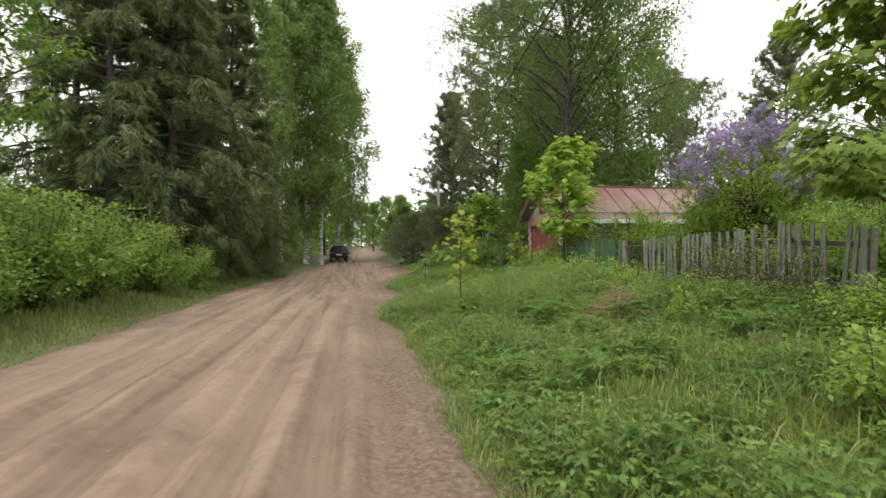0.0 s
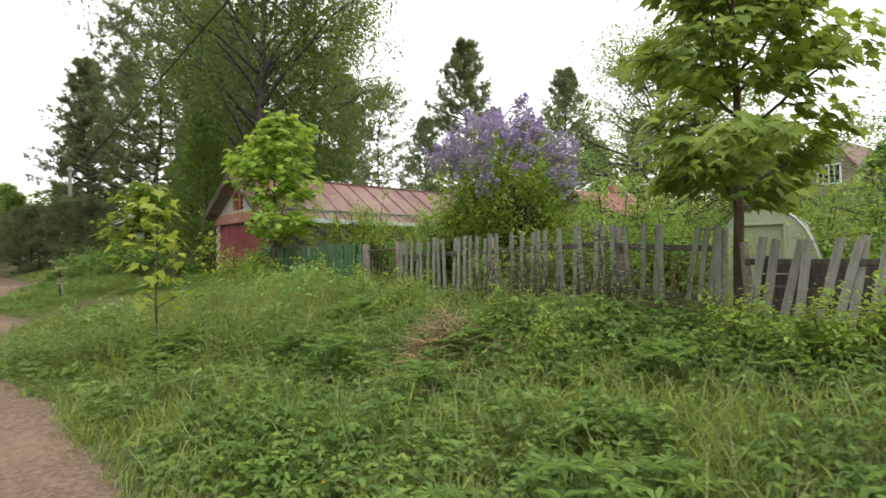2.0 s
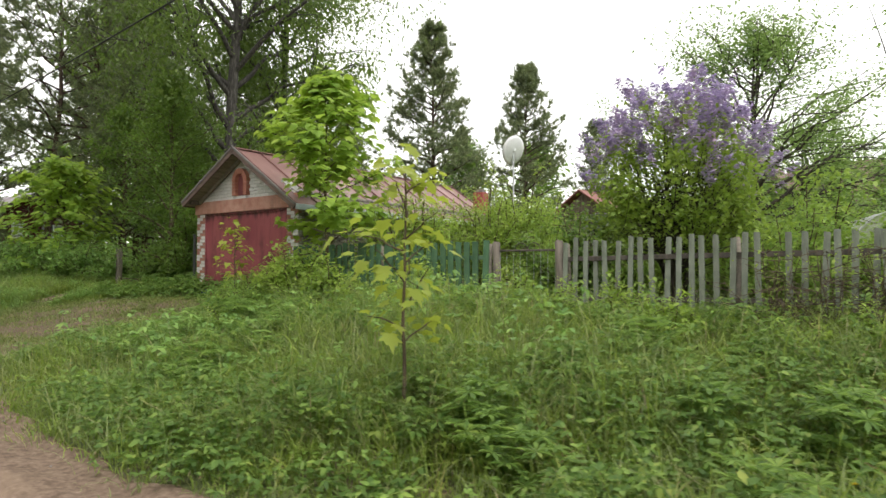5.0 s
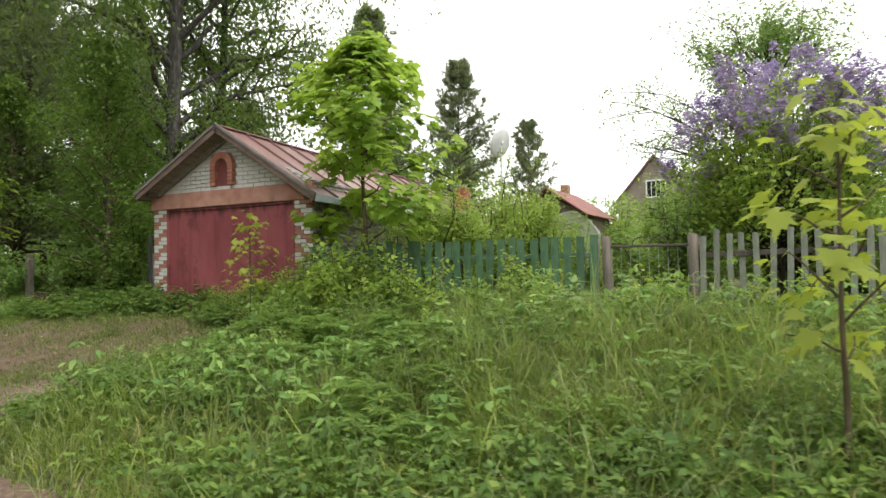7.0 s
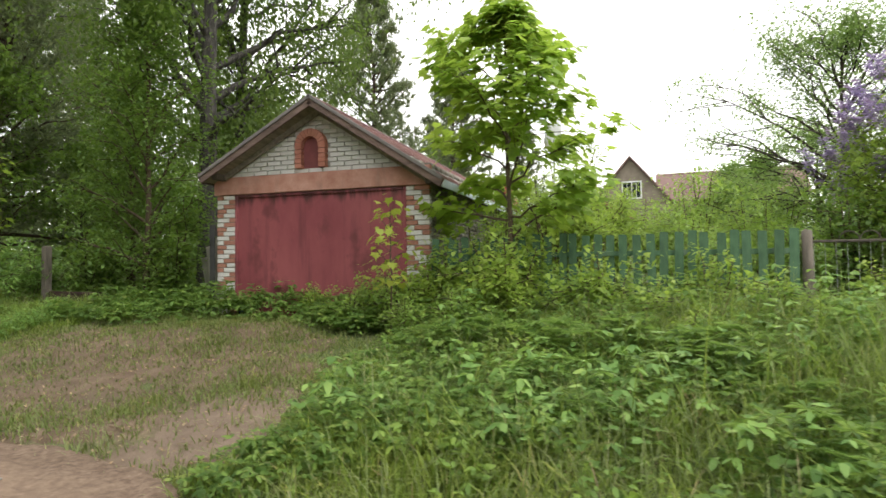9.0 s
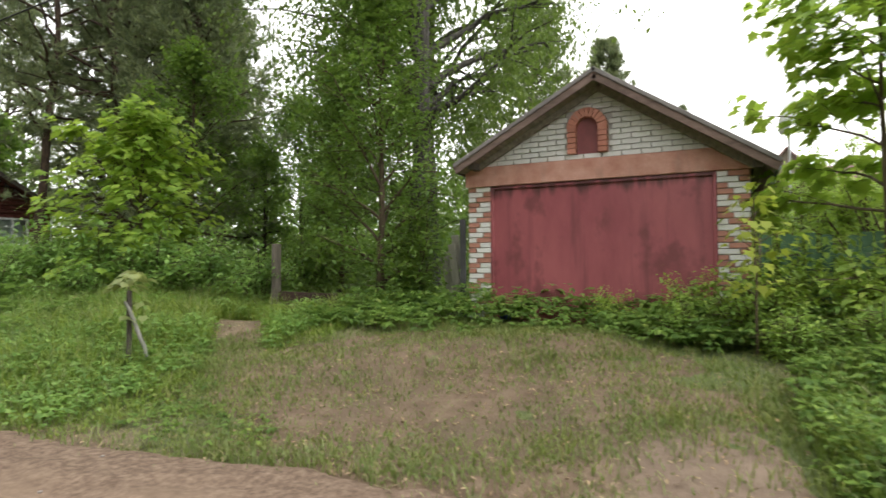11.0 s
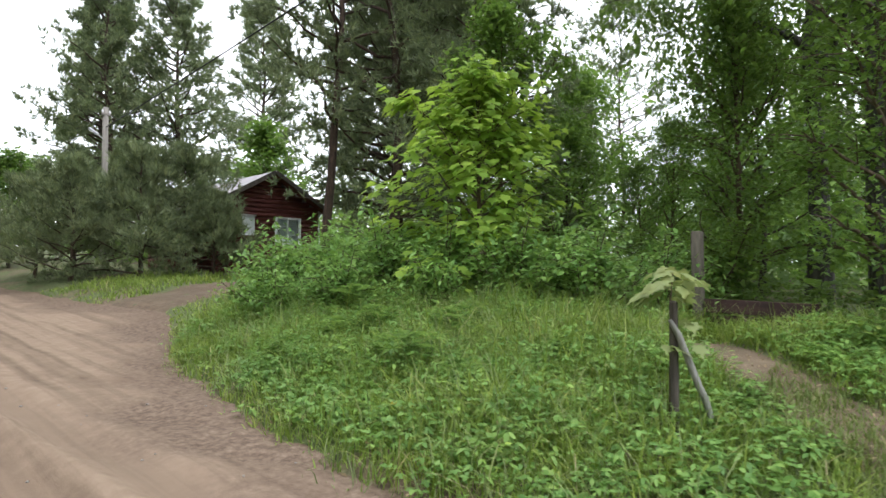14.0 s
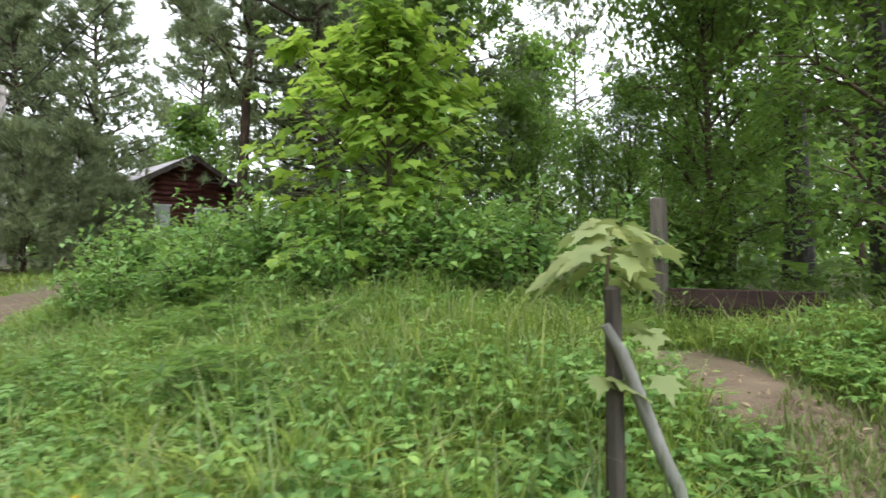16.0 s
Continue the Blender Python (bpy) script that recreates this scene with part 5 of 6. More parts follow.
sp = spruce("spruce_tree", put(-9.8, 24.3), 19, .24, 4.0, 46000, "tall dark spruce at the roadside", group="roadside spruces", clear=.13, limbs=100, needle=.42, width=.055)
for x, y, a, s in ((-11.6, 22.5, 80, 1.0), (-14.5, 26, 240, 1.05), (-10.6, 29.5, 160, .9), (-12.5, 32, 300, 1.0), (-11.5, 36, 20, .9), (-9.1, 32.5, 100, .95)):
    copy_thing(sp, put(x, y, a, s))
ss = spruce("small_spruce", put(-8.6, 28.6), 3.3, .05, 1.35, 16000, "small bushy spruce in the verge", clear=.03, limbs=44, needle=.11, width=.03)
for x, y, a, s in ((-8.9, 26.6, 90, .8), (-8.0, 33.5, 200, 1.15), (-8.3, 36.5, 20, 1.3), (-8.2, 31.0, 310, .8)):
    copy_thing(ss, put(x, y, a, s))
copy_thing(sp, put(8.8, 63, 45, .95))
bl = birch("birch_tree", put(-6.3, 48.5), 25, .17, 4.5, 20000, .25, .14, M_bark_birch, "tall white-stemmed birch by the parked car", group="roadside birches", limbs=40, strand=2.0, twigs=False, leaf_mat=M_birch_light)
for x, y, a, s in ((-5.1, 48.9, 70, 1.0), (-8.2, 46.5, 150, .9), (-4.0, 57.5, 230, .95), (-2.9, 62, 300, .8), (-6.6, 55, 20, 1.05), (-8.8, 52, 110, 1.0), (-9.5, 42, 200, .9)):
    copy_thing(bl, put(x, y, a, s))
for x, y, a, s in ((-19, 8, 80, .95), (-15.5, 18, 140, .8), (-22, 16, 200, 1.1), (-18, 2, 260, .9), (-12, 40, 10, 1.0), (-15, 48, 70, 1.1), (-11, 60, 130, 1.1), (-6, 72, 190, 1.2), (-9, 84, 250, 1.3), (-5, 98, 310, 1.3), (-24, 30, 0, 1.3), (-22, 42, 50, 1.2), (-14, -8, 90, 1.0), (-11, -16, 150, 1.1), (8, -14, 30, .9), (15, -12, 60, 1.0), (-4, -30, 20, 1.2), (6, -28, 200, 1.2)):
    copy_thing(wood_far, put(x, y, a, s))
# branch of a roadside maple hanging into view
leafy("maple_tree", put(-10.2, 11.6), 8.6, .12, 2.7, 7000, .15, .35, M_bark_dark, M_cherry, "dark-leaved tree overhanging the verge", "tree", limbs=22)


# distant woods closing the view
n_far = 560
ang = rng.uniform(0, 2 * np.pi, n_far)
rad = rng.uniform(52, 130, n_far)
fx, fy = rad * np.sin(ang), 20 + rad * np.cos(ang)
ok = ~((np.abs(fx - .5) < 6) & (fy > 20) & (fy < 118)) & ~((fx > 20) & (fx < 60) & (fy > -10) & (fy < 24))
fx, fy, rad = fx[ok], fy[ok], rad[ok]
fh = rng.uniform(5, 9.5, len(fx))
per = 170
u = rng.uniform(0, 1, (len(fx), per)) ** .8
wid = (2.6 * np.sin(np.pi * (.15 + .82 * u)) ** .8) * rng.uniform(.3, 1, u.shape)
az_ = rng.uniform(0, 6.28, u.shape)
P = np.stack([fx[:, None] + wid * np.cos(az_), fy[:, None] + wid * np.sin(az_), base_height(fy)[:, None] + .4 + u * fh[:, None]], -1).reshape(-1, 3)
tagged(part("far_woods", quick_mesh("far_woods", *leaves(P, .75, .4, .7)), M_decid), "distant mixed woods closing the view", "woods", kind="stuff")
n_un = 5000
ux, uy = rng.uniform(-30, 34, n_un), rng.uniform(98, 135, n_un)
k = (uy > 120) | (np.abs(ux - 1) > 4)
ux, uy = ux[k], uy[k]
uz = base_height(uy) + np.abs(rng.normal(0, 2.0, len(ux)))
tagged(part("undergrowth", quick_mesh("undergrowth", *leaves(np.column_stack([ux, uy, uz]), .9, .3, .7)), M_decid), "bushes at the far end of the road", "undergrowth", kind="stuff")
n_un = 9000
ux, uy = rng.uniform(-30, -11.5, n_un), rng.uniform(-2, 70, n_un)
uz = ground_height(ux, uy) + np.abs(rng.normal(0, .9, n_un)) * np.clip((-ux - 9) / 5, .3, 1)
tagged(part("undergrowth", quick_mesh("undergrowth", *leaves(np.column_stack([ux, uy, uz]), .34, .3, .7)), M_cherry), "dark undergrowth beneath the roadside trees", "undergrowth", kind="stuff")
n_un = 7000
ux, uy = rng.uniform(6, 34, n_un), rng.uniform(22, 66, n_un)
k = ~((ux < 12) & (uy > 31) & (uy < 42.5)) & ~((ux > 5.5) & (ux < 11) & (uy > 41) & (uy < 49))
ux, uy = ux[k], uy[k]
uz = ground_height(ux, uy) + np.abs(rng.normal(0, .8, len(ux)))
tagged(part("undergrowth", quick_mesh("undergrowth", *leaves(np.column_stack([ux, uy, uz]), .30, .3, .7)), M_decid), "green undergrowth beneath the trees", "undergrowth", kind="stuff")
n_un = 15000
ux, uy = rng.uniform(9, 36, n_un), rng.uniform(26, 68, n_un)
k = ((ux > 13) | (uy > 51)) & ~((ux < 16) & (uy > 31) & (uy < 41))
ux, uy = ux[k], uy[k]
uz = ground_height(ux, uy) + np.abs(rng.normal(0, 2.3, len(ux)))
tagged(part("thicket", quick_mesh("thicket", *leaves(np.column_stack([ux, uy, uz]), .42, .3, .7)), M_decid), "shady thicket of young trees in the woods", "undergrowth", kind="stuff")
n_un = 3500
ux, uy = rng.uniform(-13, -6.8, n_un), rng.uniform(52, 78, n_un)
uz = ground_height(ux, uy) + np.abs(rng.normal(0, 1.7, n_un))
tagged(part("thicket", quick_mesh("thicket", *leaves(np.column_stack([ux, uy, uz]), .36, .3, .7)), M_cherry), "dark thicket behind the parked car", "undergrowth", kind="stuff")


# ---- grass and weeds ----
def scatter(x0, x1, y0, y1, per):
    n = int((x1 - x0) * (y1 - y0) * per)
    return rng.uniform(x0, x1, n), rng.uniform(y0, y1, n)


def on_ground(x, y):
    return np.column_stack([x, y, ground_height(x, y) - .01])


def clumpy(x, y, f=1.3, s=0.0):
    return np.clip(.5 + .55 * wave(x, y, f, s) + .3 * wave(x, y, f * 3.1, s + 2), 0, 1)


def verge_height(x, y):
    edge = smooth(-.05, 1.3, x - road_right(y))
    h = (.13 + .27 * edge) * (.62 + .6 * clumpy(x, y, 1.1, 6)) * (.72 + .28 * smooth(3, 8, y))
    h = h * (1 + .45 * smooth(8, 11, y) * smooth(15, 12.5, y) * smooth(-.3, .6, x) * smooth(3.9, 2.6, x))
    d = np.hypot((x - 1.4) / 2.9, (y - 20.2) / 3.6)
    return h * (1 - .75 * bare(x, y)) * (.32 + .68 * smooth(.75, 1.35, d + .15 * wave(x, y, 2.2, 3)))


def keep_verge(x, y, lim=.02):
    free = (x > road_right(y) + lim + .12 * rng.normal(size=len(x))) & (rng.uniform(size=len(x)) > 1.02 * bare(x, y) ** .7)
    inside = (x > GX - .05) & (y > GS - .1) & (y < GN + .1)
    return free & ~inside


def grass_field(name, x0, x1, y0, y1, per, mat, label, hscale=1.0, width=.010, tall=None):
    x, y = scatter(x0, x1, y0, y1, per)
    k = keep_verge(x, y) & (rng.uniform(size=len(x)) < .35 + .75 * clumpy(x, y, 1.7, 1))
    x, y = x[k], y[k]
    h = verge_height(x, y) * hscale * rng.uniform(.45, 1.25, len(x))
    if tall is not None:
        h = h * (1 + tall * (rng.uniform(size=len(x)) < .05))
    v, f = blades(on_ground(x, y), h, width * rng.uniform(.6, 1.5, len(x)), .75)
    return tagged(part(name, quick_mesh(name, v, f), mat), label, "grass", kind="stuff")


grass_field("grass", -1.7, 4.6, -3, 9, 950, M_grass, "rough uncut green verge grass", 1.25, .009, .5)
grass_field("grass", -2.2, 4.6, 9, 17, 1050, M_grass, "tall uncut green verge grass", 1.25, .009, .6)
grass_field("grass", -1.4, 4.6, 22.2, 31.5, 1200, M_grass, "lush uncut grass on the raised verge", 1.25, .010, .5)
grass_field("grass", 4.6, 10, -3, 16.6, 160, M_grass, "garden grass behind the fence", 1.0, .02)
grass_field("grass", .5, 10, 31.5, 41, 170, M_grass, "grass by the side track", .7, .02)

grass_field("grass", -1.8, 4.6, -10, -3, 220, M_grass, "rough verge grass behind the start", 1.0, .02)
x, y = scatter(-1.0, 4.5, 16.2, 23.4, 2900)
k = (x > road_right(y) + .05) & (x < 4.6) & (rng.uniform(size=len(x)) < (.16 + .84 * clumpy(x, y, 1.5, 9) ** 1.8) * (1 - .7 * sandy(x, y)))
x, y = x[k], y[k]
v, f = blades(on_ground(x, y), rng.uniform(.02, .075, len(x)) * (1 + 1.1 * clumpy(x, y, 1.2, 4)), rng.uniform(.006, .013, len(x)), .5)
tagged(part("short_grass", quick_mesh("short_grass", v, f), M_short), "thin trampled grass on the drive", "grass", kind="stuff")

x, y = scatter(-11, -6.4, 2, 46, 190)
k = (x < road_left(y) - .05 + .1 * rng.normal(size=len(x)))
x, y = x[k], y[k]
h = (.10 + .22 * smooth(.1, 1.6, road_left(y) - x)) * rng.uniform(.5, 1.25, len(x))
v, f = blades(on_ground(x, y), h, rng.uniform(.012, .026, len(x)), .4)
tagged(part("grass", quick_mesh("grass", v, f), M_short), "bright grass strip along the far roadside", "grass", kind="stuff")

for x0_, x1_, y0_, y1_, d_ in ((-1.5, 4.5, -3, 9, 330), (-1.9, 4.5, 9, 16.8, 380), (-1.2, 4.4, 22.6, 31, 250)):
    x, y = scatter(x0_, x1_, y0_, y1_, d_)
    k = keep_verge(x, y) & (rng.uniform(size=len(x)) < clumpy(x, y, 2.3, 5) ** 1.4)
    x, y = x[k], y[k]
    v, f = blades(on_ground(x, y), (verge_height(x, y) * 1.25 + .08) * rng.uniform(.7, 1.6, len(x)), rng.uniform(.004, .009, len(x)), .75)
    tagged(part("long_grass", quick_mesh("long_grass", v, f), M_long), "long pale bent grass blades and stalks", "grass", kind="stuff")
# tufts creeping over the edge of the sand
x, y = scatter(-2.3, 1.6, -3, 31, 420)
d = x - road_right(y)
k = (np.abs(d + .12) < .45) & (rng.uniform(size=len(x)) < clumpy(x, y, 2.6, 12) ** 2)
x, y = x[k], y[k]
v, f = blades(on_ground(x, y) + [0, 0, .03], rng.uniform(.05, .17, len(x)), rng.uniform(.005, .010, len(x)), .6)
tagged(part("edge_grass", quick_mesh("edge_grass", v, f), M_long), "thin grass tufts along the sandy road edge", "grass", kind="stuff")


def weeds(x0, x1, y0, y1, plants, per, mat, label, size=.07, hmul=1.0, cond=None):
    """Broad-leaved plants: stems with spreading leaves of three leaflets each."""
    x, y = scatter(x0, x1, y0, y1, plants)
    k = keep_verge(x, y, .2)
    if cond is not None:
        k &= cond(x, y)
    x, y = x[k], y[k]
    h = (verge_height(x, y) * hmul + .06) * rng.uniform(.6, 1.25, len(x))
    n, m = len(x), max(3, per // 3 + 1)
    t = rng.uniform(.35, 1, (n, m)) ** .7
    a = rng.uniform(0, 6.28, (n, m))
    r = (.03 + .15 * (1.2 - t) + .04 * h[:, None]) * rng.uniform(.5, 1.3, (n, m))
    foot = np.column_stack([x, y, ground_height(x, y)])
    tip = np.stack([x[:, None] + r * np.cos(a), y[:, None] + r * np.sin(a), foot[:, 2:3] + h[:, None] * t], -1).reshape(-1, 3)
    a = a.ravel()
    L0 = np.repeat(size * 1.15 * rng.uniform(.75, 1.35, n), m) * rng.uniform(.7, 1.2, n * m)
    rise = rng.normal(.12, .42, n * m)
    P, D, L = [], [], []
    for turn, k2 in ((0, 1.0), (1.25, .82), (-1.25, .82)):
        P.append(tip)
        D.append(np.stack([np.cos(a + turn), np.sin(a + turn), rise], -1))
        L.append(L0 * k2)
    v, f = leaflets(np.concatenate(P), np.concatenate(D), np.concatenate(L), .52)
    up = np.array([0, 0, 1.])
    w = np.array([.003, 0, 0])
    top = foot + h[:, None] * up
    stem = np.stack([foot - w, foot + w, .5 * (foot + top) + w, top + .3 * w, top - .3 * w, .5 * (foot + top) - w], 1).reshape(-1, 3)
    v, f = join([(v, f), (stem, np.arange(6 * n).reshape(n, 6))])
    return tagged(part("weeds", quick_mesh("weeds", v, f), mat), label, "weeds", kind="stuff")


weeds(-1.2, 4.5, -3, 9, 85, 18, M_nettle, "broad-leaved ground elder and nettles in the verge", .055, 1.0, lambda x, y: clumpy(x, y, .9, 2) > .38)
weeds(-1.8, 4.5, 9, 17, 105, 17, M_nettle, "nettles and weeds among the grass", .055, 1.0, lambda x, y: clumpy(x, y, .9, 2) > .45)
weeds(3.0, 4.62, 16.8, 22.9, 70, 26, M_nettle, "nettles along the foot of the garage", .075, 1.35, lambda x, y: x > 3.1 + .35 * wave(y, y, 1.3, 2) - .5 * (y > 21))
weeds(-.9, 3.6, 22.6, 31, 100, 17, M_rasp, "clover and weeds on the raised verge", .045, .85, lambda x, y: clumpy(x, y, 1.0, 5) > .30)
weeds(-.6, 2.2, 20.6, 23.4, 60, 12, M_nettle, "low clover patch by the road", .042, .35, lambda x, y: clumpy(x, y, 1.3, 3) > .45)
weeds(4.75, 7.5, 21.5, 27, 30, 15, M_cherry, "undergrowth beside the garage", .075, .9)
weeds(-.4, 4.4, 9.5, 16.5, 22, 12, M_rasp, "light green raspberry shoots in the grass", .085, 1.5, lambda x, y: clumpy(x, y, 1.2, 8) > .6)

weeds(1.9, 4.5, -1.5, 6.8, 70, 22, M_nettle, "dense broad-leaved ground elder before the fence", .068, 1.15, lambda x, y: x > 2.4 + .7 * wave(y, x, 1.1, 4))
weeds(-1.1, 4.5, -3, 17, 18, 16, M_hedge, "pale yellow-green broad-leaved weeds", .058, .85, lambda x, y: clumpy(x, y, 1.5, 11) > .6)
weeds(-.6, 3.6, 23, 31, 18, 16, M_hedge, "pale yellow-green broad-leaved weeds", .05, .8, lambda x, y: clumpy(x, y, 1.5, 11) > .6)
weeds(-.9, 4.5, -1, 16.5, 2.2, 44, M_nettle, "large dark-leaved clumps in the grass", .08, 1.1, lambda x, y: clumpy(x, y, .8, 15) > .5)


def lupine(m, label):
    """A clump of finger-leaved plants: leaflets spread like a wheel on each stalk."""
    ob = root("lupine_clump", m, label, "plant", "lupine clumps")
    stalks, P, D, S = [], [], [], []
    for i in range(26):
        a, r, h = rng.uniform(0, 6.28), rng.uniform(.03, .3), rng.uniform(.22, .5)
        tip = np.array([r * np.cos(a), r * np.sin(a), h * (1 - .5 * r)])
        stalks.append(tube([tip * [.2, .2, 0], tip * [.6, .6, .6], tip], [.004, .003, .002], 4))
        n = 9
        b = np.arange(n) * 2 * np.pi / n + rng.uniform(0, 1)
        tilt = rng.normal(0, .3, 2)
        d = np.stack([np.cos(b), np.sin(b), .12 + tilt[0] * np.cos(b) + tilt[1] * np.sin(b)], -1)
        P.append(np.repeat(tip[None], n, 0))
        D.append(unit(d))
    P, D = np.concatenate(P), np.concatenate(D)
    S = unit(np.cross(D, np.array([0, 0, 1.])))
    L = rng.uniform(.07, .118, len(P))[:, None]
    up = np.array([0, 0, 1.])
    V = np.stack([P, P + .6 * L * D + .14 * L * S + .05 * L * up, P + L * D - .12 * L * up, P + .6 * L * D - .14 * L * S + .05 * L * up], 1).reshape(-1, 3)
    part("stalk_tuft", smooth_mesh(quick_mesh("stalk_tuft", *join(stalks))), M_nettle, ob)["kind"] = "stuff"
    part("foliage", quick_mesh("foliage", V, np.arange(len(V)).reshape(-1, 4)), M_nettle, ob)
    return ob


lup = lupine(put(-.2, 13.2), "finger-leaved lupine clump in the verge grass")
for i in range(66):
    if i < 36:
        x_, y_ = rng.uniform(-1.0, 2.6), rng.uniform(9, 16.4)
    elif i < 52:
        x_, y_ = rng.uniform(-.8, 2.5), rng.uniform(3, 9)
    else:
        x_, y_ = rng.uniform(.2, 2.6), rng.uniform(24.5, 29)
    copy_thing(lup, put(x_, y_, rng.uniform(0, 360), rng.uniform(.75, 1.35)))
M_dandelion = plain("dandelion_yellow", (.62, .42, .02), (.75, .55, .03), 30, .8)
dand = root("dandelion", put(-.35, 2.3), "small yellow dandelion in the grass", "flower", "dandelions")
part("stem", tube_mesh("stem", [(0, 0, 0), (.01, 0, .14), (0, .01, .27)], [.003, .003, .002], 5), M_nettle, dand)
ab = rng.uniform(0, 6.28, 40)
v, f = spikes(np.tile([[0, .01, .27]], (40, 1)), np.column_stack([np.cos(ab), np.sin(ab), rng.uniform(.1, .9, 40)]), .022, .006)
part("flower_head", quick_mesh("flower_head", v, f), M_dandelion, dand)
for x_, y_ in ((.2, 2.8), (.9, 4.2), (-.6, 5.0), (1.8, 3.1), (.4, 7.4), (-.3, 25.1), (.9, 26.2)):
    copy_thing(dand, put(x_, y_, 40 * x_, 1.1))

# dry straw and litter
x, y = scatter(-.9, 4.3, 16.4, 25, 70)
k = (x > road_right(y)) & (bare(x, y) > .15)
P = np.column_stack([x[k], y[k], ground_height(x[k], y[k]) + .035])
v, f = leaves(P, .045, .05, .4)
tagged(part("leaf_litter", quick_mesh("leaf_litter", v, f), M_straw), "dry leaf litter on the drive", "litter", kind="stuff")
n = 460
a, r = rng.uniform(0, 6.28, n), np.abs(rng.normal(0, .42, n))
P = np.column_stack([1.75 + 1.2 * r * np.cos(a), 6.65 + r * np.sin(a), np.zeros(n)])
P[:, 2] = ground_height(P[:, 0], P[:, 1]) + .14 + .42 * np.exp(-(r / .35) ** 2) * rng.uniform(.2, 1, n) + .12
D = rng.normal(0, 1, (n, 3)) * [1, 1, .35] + [0, 0, .1]
v, f = spikes(P, D, .34, .012)
tagged(part("straw_heap", quick_mesh("straw_heap", v, f), M_straw), "small heap of dry pulled grass", "straw", kind="stuff")
x, y = scatter(-1.3, 4.3, -2, 16.5, 22)
k = keep_verge(x, y, .1)
v, f = blades(on_ground(x[k], y[k]), verge_height(x[k], y[k]) * rng.uniform(.6, 1.6, k.sum()), np.full(k.sum(), .008), .55)
tagged(part("dry_stalks", quick_mesh("dry_stalks", v, f), M_straw), "pale dry stalks standing in the grass", "grass", kind="stuff")
# dry crumbs at the road edge
x, y = scatter(-1.9, .4, -2, 31, 60)
k = np.abs(x - road_right(y) - .05) < .28 * np.abs(rng.normal(size=len(x)))
P = np.column_stack([x[k], y[k], ground_height(x[k], y[k]) + .03])
v, f = leaves(P, .045, .0, .5)
tagged(part("road_litter", quick_mesh("road_litter", v, f), M_straw), "dry litter along the road edge", "litter", kind="stuff")
# small stones
V, F, o = [], [], 0
for i in range(260):
    yy = rng.uniform(0, 30)
    xx = rng.uniform(float(road_left(yy)) + .4, float(road_right(yy)) - .1)
    s = rng.uniform(.006, .018)
    V.append(cube_v * (s, s * rng.uniform(.6, 1.4), s * .7) @ np.array(Matrix.Rotation(rng.uniform(0, 6), 3, "Z")) + (xx, yy, float(base_height(yy)) + .05))
    F.append(cube_f + o)
    o += 8
M_stone = plain("pebble", (.2, .18, .16), (.36, .33, .3), 20, .9)
tagged(part("pebbles", quick_mesh("pebbles", np.concatenate(V), np.concatenate(F)), M_stone), "small pebbles on the sand", "pebbles", kind="stuff")

# ---- old post, staked seedling, junk by the garage ----
M_rust_board = plain("dark_red_board", (.035, .018, .016), (.08, .04, .034), 3, .85, stretch=(6, 1, 6), bumps=.5)
pg = gz(4.5, 24.78)
old = root("old_post", pose(4.5, 24.78, pg), "weathered dark gate post with a fallen plank", "post")
part("post", box(.14, .12, 2.02 - pg + .3, .015, (0, 0, (2.02 - pg - .3) / 2)), M_gate, old)
part("plank", box(.035, 1.25, .17, .008, (.0, -.70, 1.08 - pg), rot=Matrix.Rotation(.02, 4, "X")), M_rust_board, old, "dark horizontal plank")
part("plank", box(.035, 1.2, .15, .008, (.02, -.68, .90 - pg), rot=Matrix.Rotation(-.015, 4, "X")), M_rust_board, old, "dark low plank")
sg = gz(.76, 23.52)
stake = root("staked_seedling", pose(.76, 23.52, sg), "pale maple seedling tied beside rotten stakes", "seedling")
part("stake", box(.055, .045, 1.34 - sg + .1, .012, (.0, .03, (1.34 - sg - .1) / 2)), M_board_dark, stake, "rotten dark stake")
part("prop", tube_mesh("prop", [(-.06, .03, 1.22 - sg), (-.03, -.01, 1.13 - sg), (.04, -.11, .80 - sg), (.06, -.14, .72 - sg), (.075, -.17, .60 - sg)], [.014, .022, .024, .024, .02], 7), M_old_picket, stake, "leaning grey prop")
part("stem", tube_mesh("stem", [(.02, .08, 0), (.03, .07, .5), (.0, .05, 1.35 - sg), (0, .03, 1.52 - sg)], [.009, .008, .007, .003]), M_twig, stake)
lv = []
for k in range(6):
    v, f = maple_leaves(np.zeros((1, 3)), .15, .6, np.zeros(1))
    lv.append(quick_mesh("leaf", v, f))
for k in range(44):
    zz = rng.choice([1.56, 1.54, 1.52, 1.50, 1.47, 1.45, 1.43, 1.40, 1.36, 1.20, 1.05]) - sg
    aa = rng.uniform(0, 6.28)
    rr = rng.uniform(.02, .22)
    part("leaf", lv[k % 6], M_pale, stake, "", Matrix.Translation((.01 + rr * math.cos(aa), .05 + rr * math.sin(aa), zz)) @ Matrix.Rotation(aa + rng.normal(0, .3), 4, "Z"))
jg = gz(5.1, 21.45)
M_grey_plank = plain("grey_plank", (.22, .21, .17), (.36, .34, .28), 3, .9, stretch=(6, 6, 1), bumps=.6)
M_dark_iron = plain("dark_sheet", (.03, .03, .032), (.07, .07, .072), 3, .6)
pl = root("leaning_planks", pose(5.05, 21.5, jg), "grey planks leaning behind the garage corner", "planks")
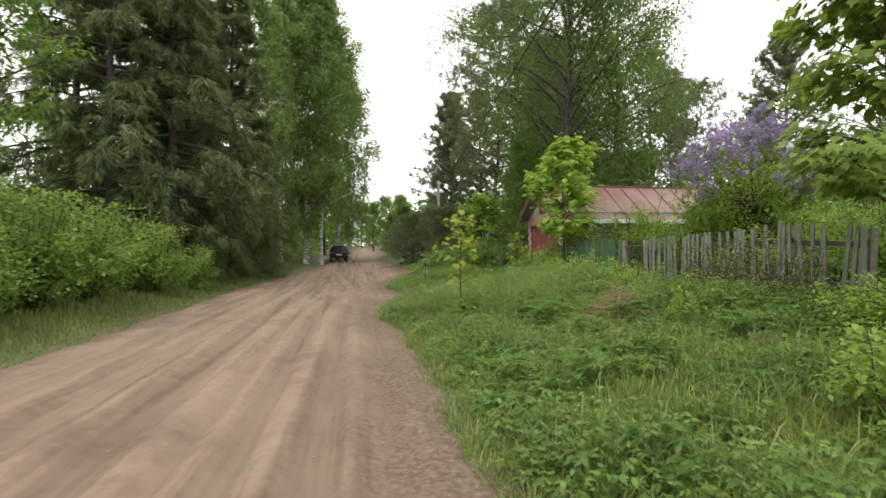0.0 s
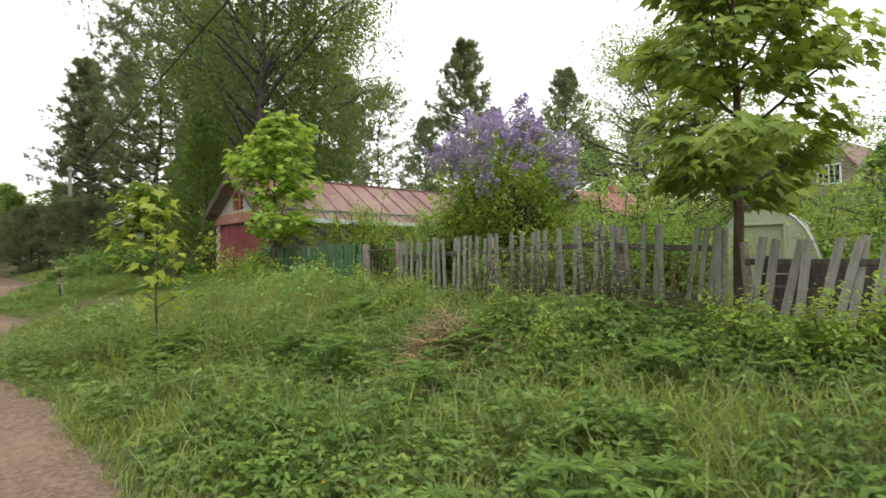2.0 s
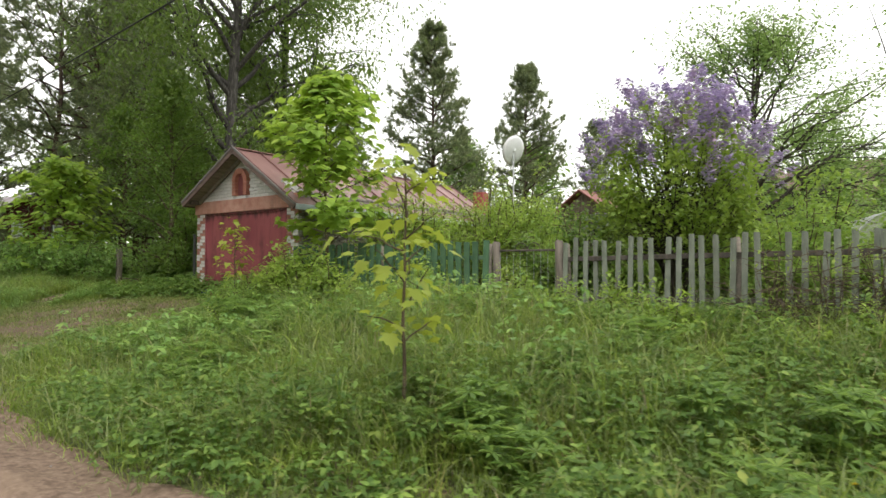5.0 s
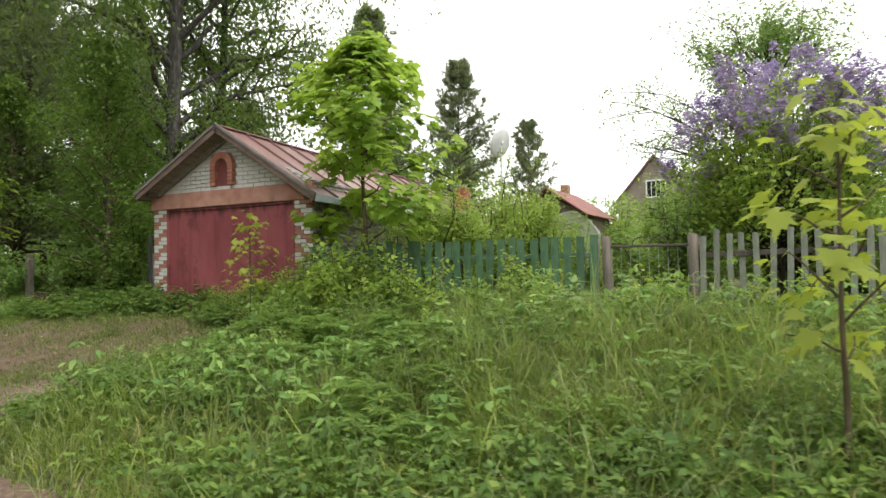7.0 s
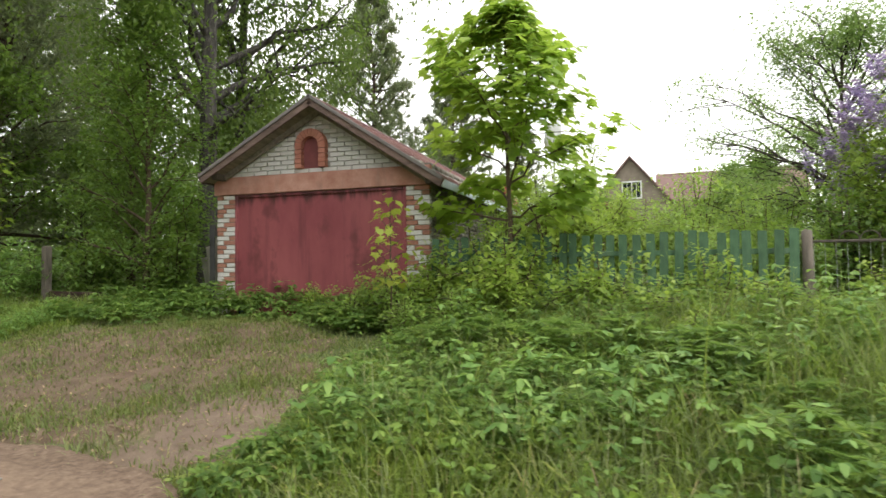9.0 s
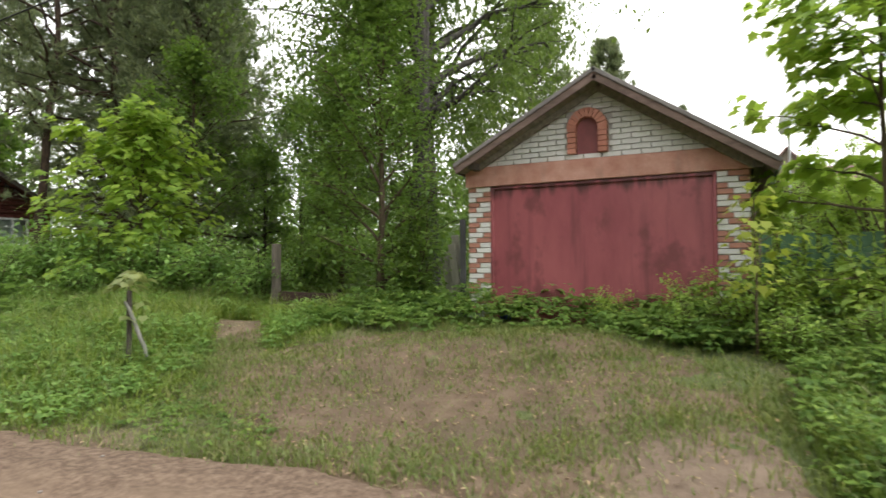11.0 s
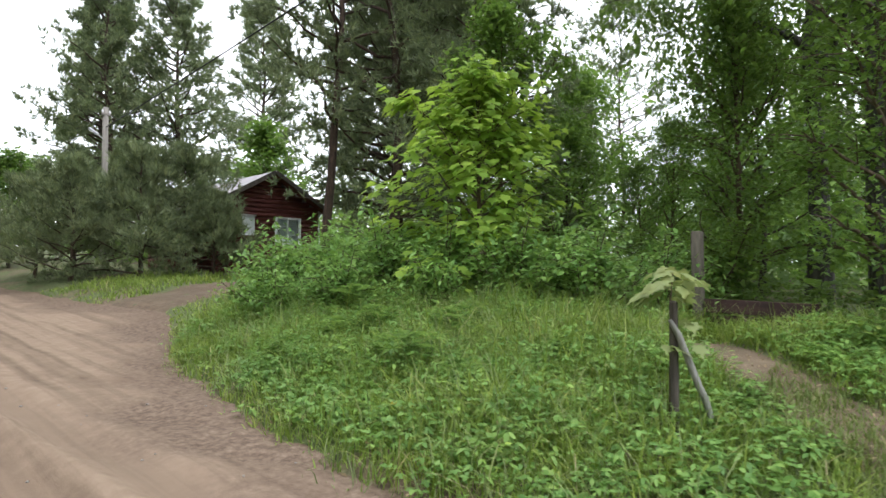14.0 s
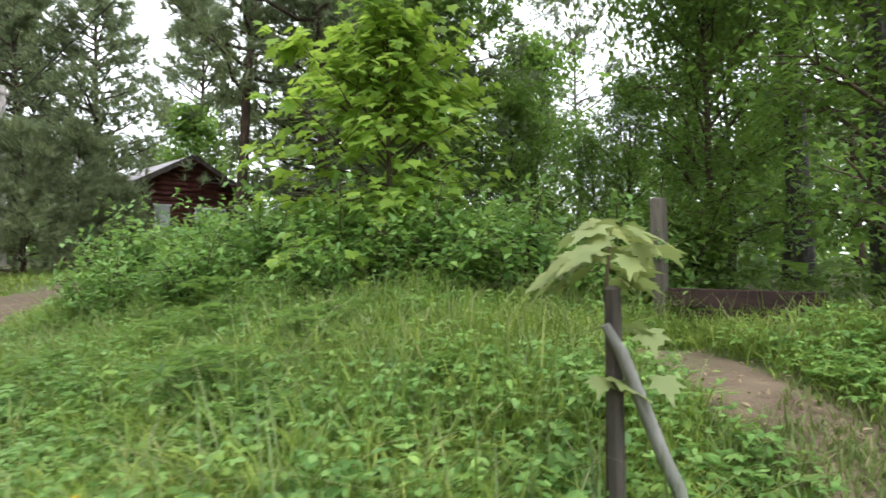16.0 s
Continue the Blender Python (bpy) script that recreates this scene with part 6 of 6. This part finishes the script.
for k, (dx, dy, h, a) in enumerate(((0, 0, 1.2, 8), (.1, .16, 1.0, 12), (.2, .05, 1.35, 5), (.35, .2, 1.1, 10))):
    part("plank", box(.03, .13, h, .006), M_grey_plank, pl, "", pose(dx, dy, h / 2 - .05, -a, 0, 10 * k))
sheet = part("corner_sheet", box(.02, .10, 1.55, .004), M_dark_iron, None, "", pose(4.66, 21.20, gz(4.66, 21.2) + .75))
tagged(sheet, "dark upright board standing at the garage corner", "board")
M_blue = plain("blue_plastic", (.02, .04, .25), (.03, .06, .34), 5, .45)
pot = part("blue_pot", tube_mesh("blue_pot", [(0, 0, 0), (0, 0, .005), (0, 0, .2), (0, 0, .21), (0, 0, .2)], [.01, .08, .1, .1, .08], 14), M_blue, None, "", pose(4.50, 20.45, gz(4.5, 20.45) + .0))
tagged(pot, "blue plastic pot by the garage door", "pot")

# ---- greenhouses and the far house ----
M_film = plain("polycarbonate", (.25, .29, .18), (.36, .40, .28), 1.2, .35, bumps=.1, stain=(.33, .38, .25))


def greenhouse(x, y, yaw, w, h, length):
    ob = root("greenhouse", pose(x, y, gz(x, y), 0, 0, yaw), "arched greenhouse of milky plastic sheet", "greenhouse")
    a = np.linspace(0, np.pi, 17)
    prof = [(w / 2 * np.cos(t), h * np.sin(t) ** .8) for t in a]
    V = [(u, yy, zz) for yy in np.linspace(0, length, 5) for u, zz in prof]
    F = [(i * 17 + j, i * 17 + j + 1, (i + 1) * 17 + j + 1, (i + 1) * 17 + j) for i in range(4) for j in range(16)]
    cov = part("cover", smooth_mesh(quick_mesh("cover", V, F)), M_film, ob, "milky plastic cover")
    cov.modifiers.new("thickness", "SOLIDIFY").thickness = .01
    for yy in (.01, length - .03):
        part("end_wall", prism([(w / 2, 0)] + prof[1:-1] + [(-w / 2, 0)], .02, "y", yy), M_film, ob)
    for yy in np.linspace(0, length, 5):
        part("hoop", tube_mesh("hoop", [(u * 1.01, yy, zz * 1.01) for u, zz in prof], np.full(17, .018), 6), M_tin, ob)
    for u in (-.4, .4):
        part("door_jamb", box(.05, .05, h * .85, .006, (u, -.03, h * .425)), M_film, ob)
    part("crossbar", box(.8, .05, .05, .006, (0, -.03, h * .82)), M_film, ob)
    return ob


greenhouse(10.9, 6.9, -78, 2.1, 2.65 - gz(10.9, 7.1), 4.0)
greenhouse(16.8, 15.3, -85, 2.5, 3.4 - gz(16.8, 14.75), 5.0)
hx, hy = 41, 14.2
M_plaster = plain("grey_plaster", (.20, .165, .13), (.30, .255, .205), 1.5, .9)
M_tile_roof = plain("brown_roof", (.14, .085, .075), (.22, .14, .122), 1, .8)
far = root("far_house", pose(hx, hy, gz(hx, hy) + .2, 0, 0, -95), "distant grey house with a steep brown roof", "house")
part("wall", prism([(-2.6, -.3), (2.6, -.3), (2.6, 5.2), (0, 8.3), (-2.6, 5.2)], 7, "y", 0), M_plaster, far)
part("wing", box(9, 5, 5.6, .02, (6.5, 4, 2.5)), M_plaster, far)
part("wing_roof", prism([(1.4, 5.2), (4, 7.6), (6.6, 5.2)], 10, "x", 1.6), M_tile_roof, far)
for sgn in (-1, 1):
    ang = math.atan2(3.1, 2.6)
    part("roof", box(4.5, 7.6, .12, .02, (sgn * 1.42, 3.5, 6.72), rot=Matrix.Rotation(sgn * ang, 4, "Y")), M_tile_roof, far)
wf = part("window", box(1.3, .06, 1.2, .01, (.1, -.03, 6.0)), M_carglass, far, "white-framed gable window")
for x_, z_, sx, sz in ((.1, 6.6, 1.4, .1), (.1, 5.4, 1.4, .1), (-.55, 6, .1, 1.2), (.75, 6, .1, 1.2), (.1, 6, .06, 1.2), (-.22, 6, .04, 1.2), (.42, 6, .04, 1.2)):
    part("frame", box(sx, .08, sz, .01, (x_, -.06, z_)), M_trim_white, wf, "white window frame")

# garden shed with a rusty roof, behind the lilac
M_shed = plain("shed_board", (.13, .10, .075), (.24, .19, .14), 3, .9, stretch=(5, 5, .6), bumps=.5)
M_shed_roof = plain("rusty_sheet", (.19, .065, .052), (.28, .11, .085), 1.5, .7, stain=(.2, .09, .06))
shed = root("garden_shed", pose(18.6, 15.9, gz(18.6, 15.9) + .35, 0, 0, -8), "small board shed with a rusty red roof", "shed")
part("wall", box(3.0, 2.6, 2.8, .01, (0, 0, .85)), M_shed, shed)
part("gable", prism([(-1.3, 2.25), (1.3, 2.25), (0, 3.15)], 2.9, "x", -1.45), M_shed, shed)
for sgn in (-1, 1):
    ang = math.atan2(.9, 1.3)
    part("roof_slope", box(3.5, 1.85, .05, .006, (0, sgn * .74, 2.74), rot=Matrix.Rotation(-sgn * ang, 4, "X")), M_shed_roof, shed)
part("door", box(.04, .8, 1.8, .006, (-1.52, .3, .95)), M_board_dark, shed)
part("chimney", box(.3, .3, .9, .01, (.8, .2, 3.2)), M_red_brick, shed, "red brick chimney")
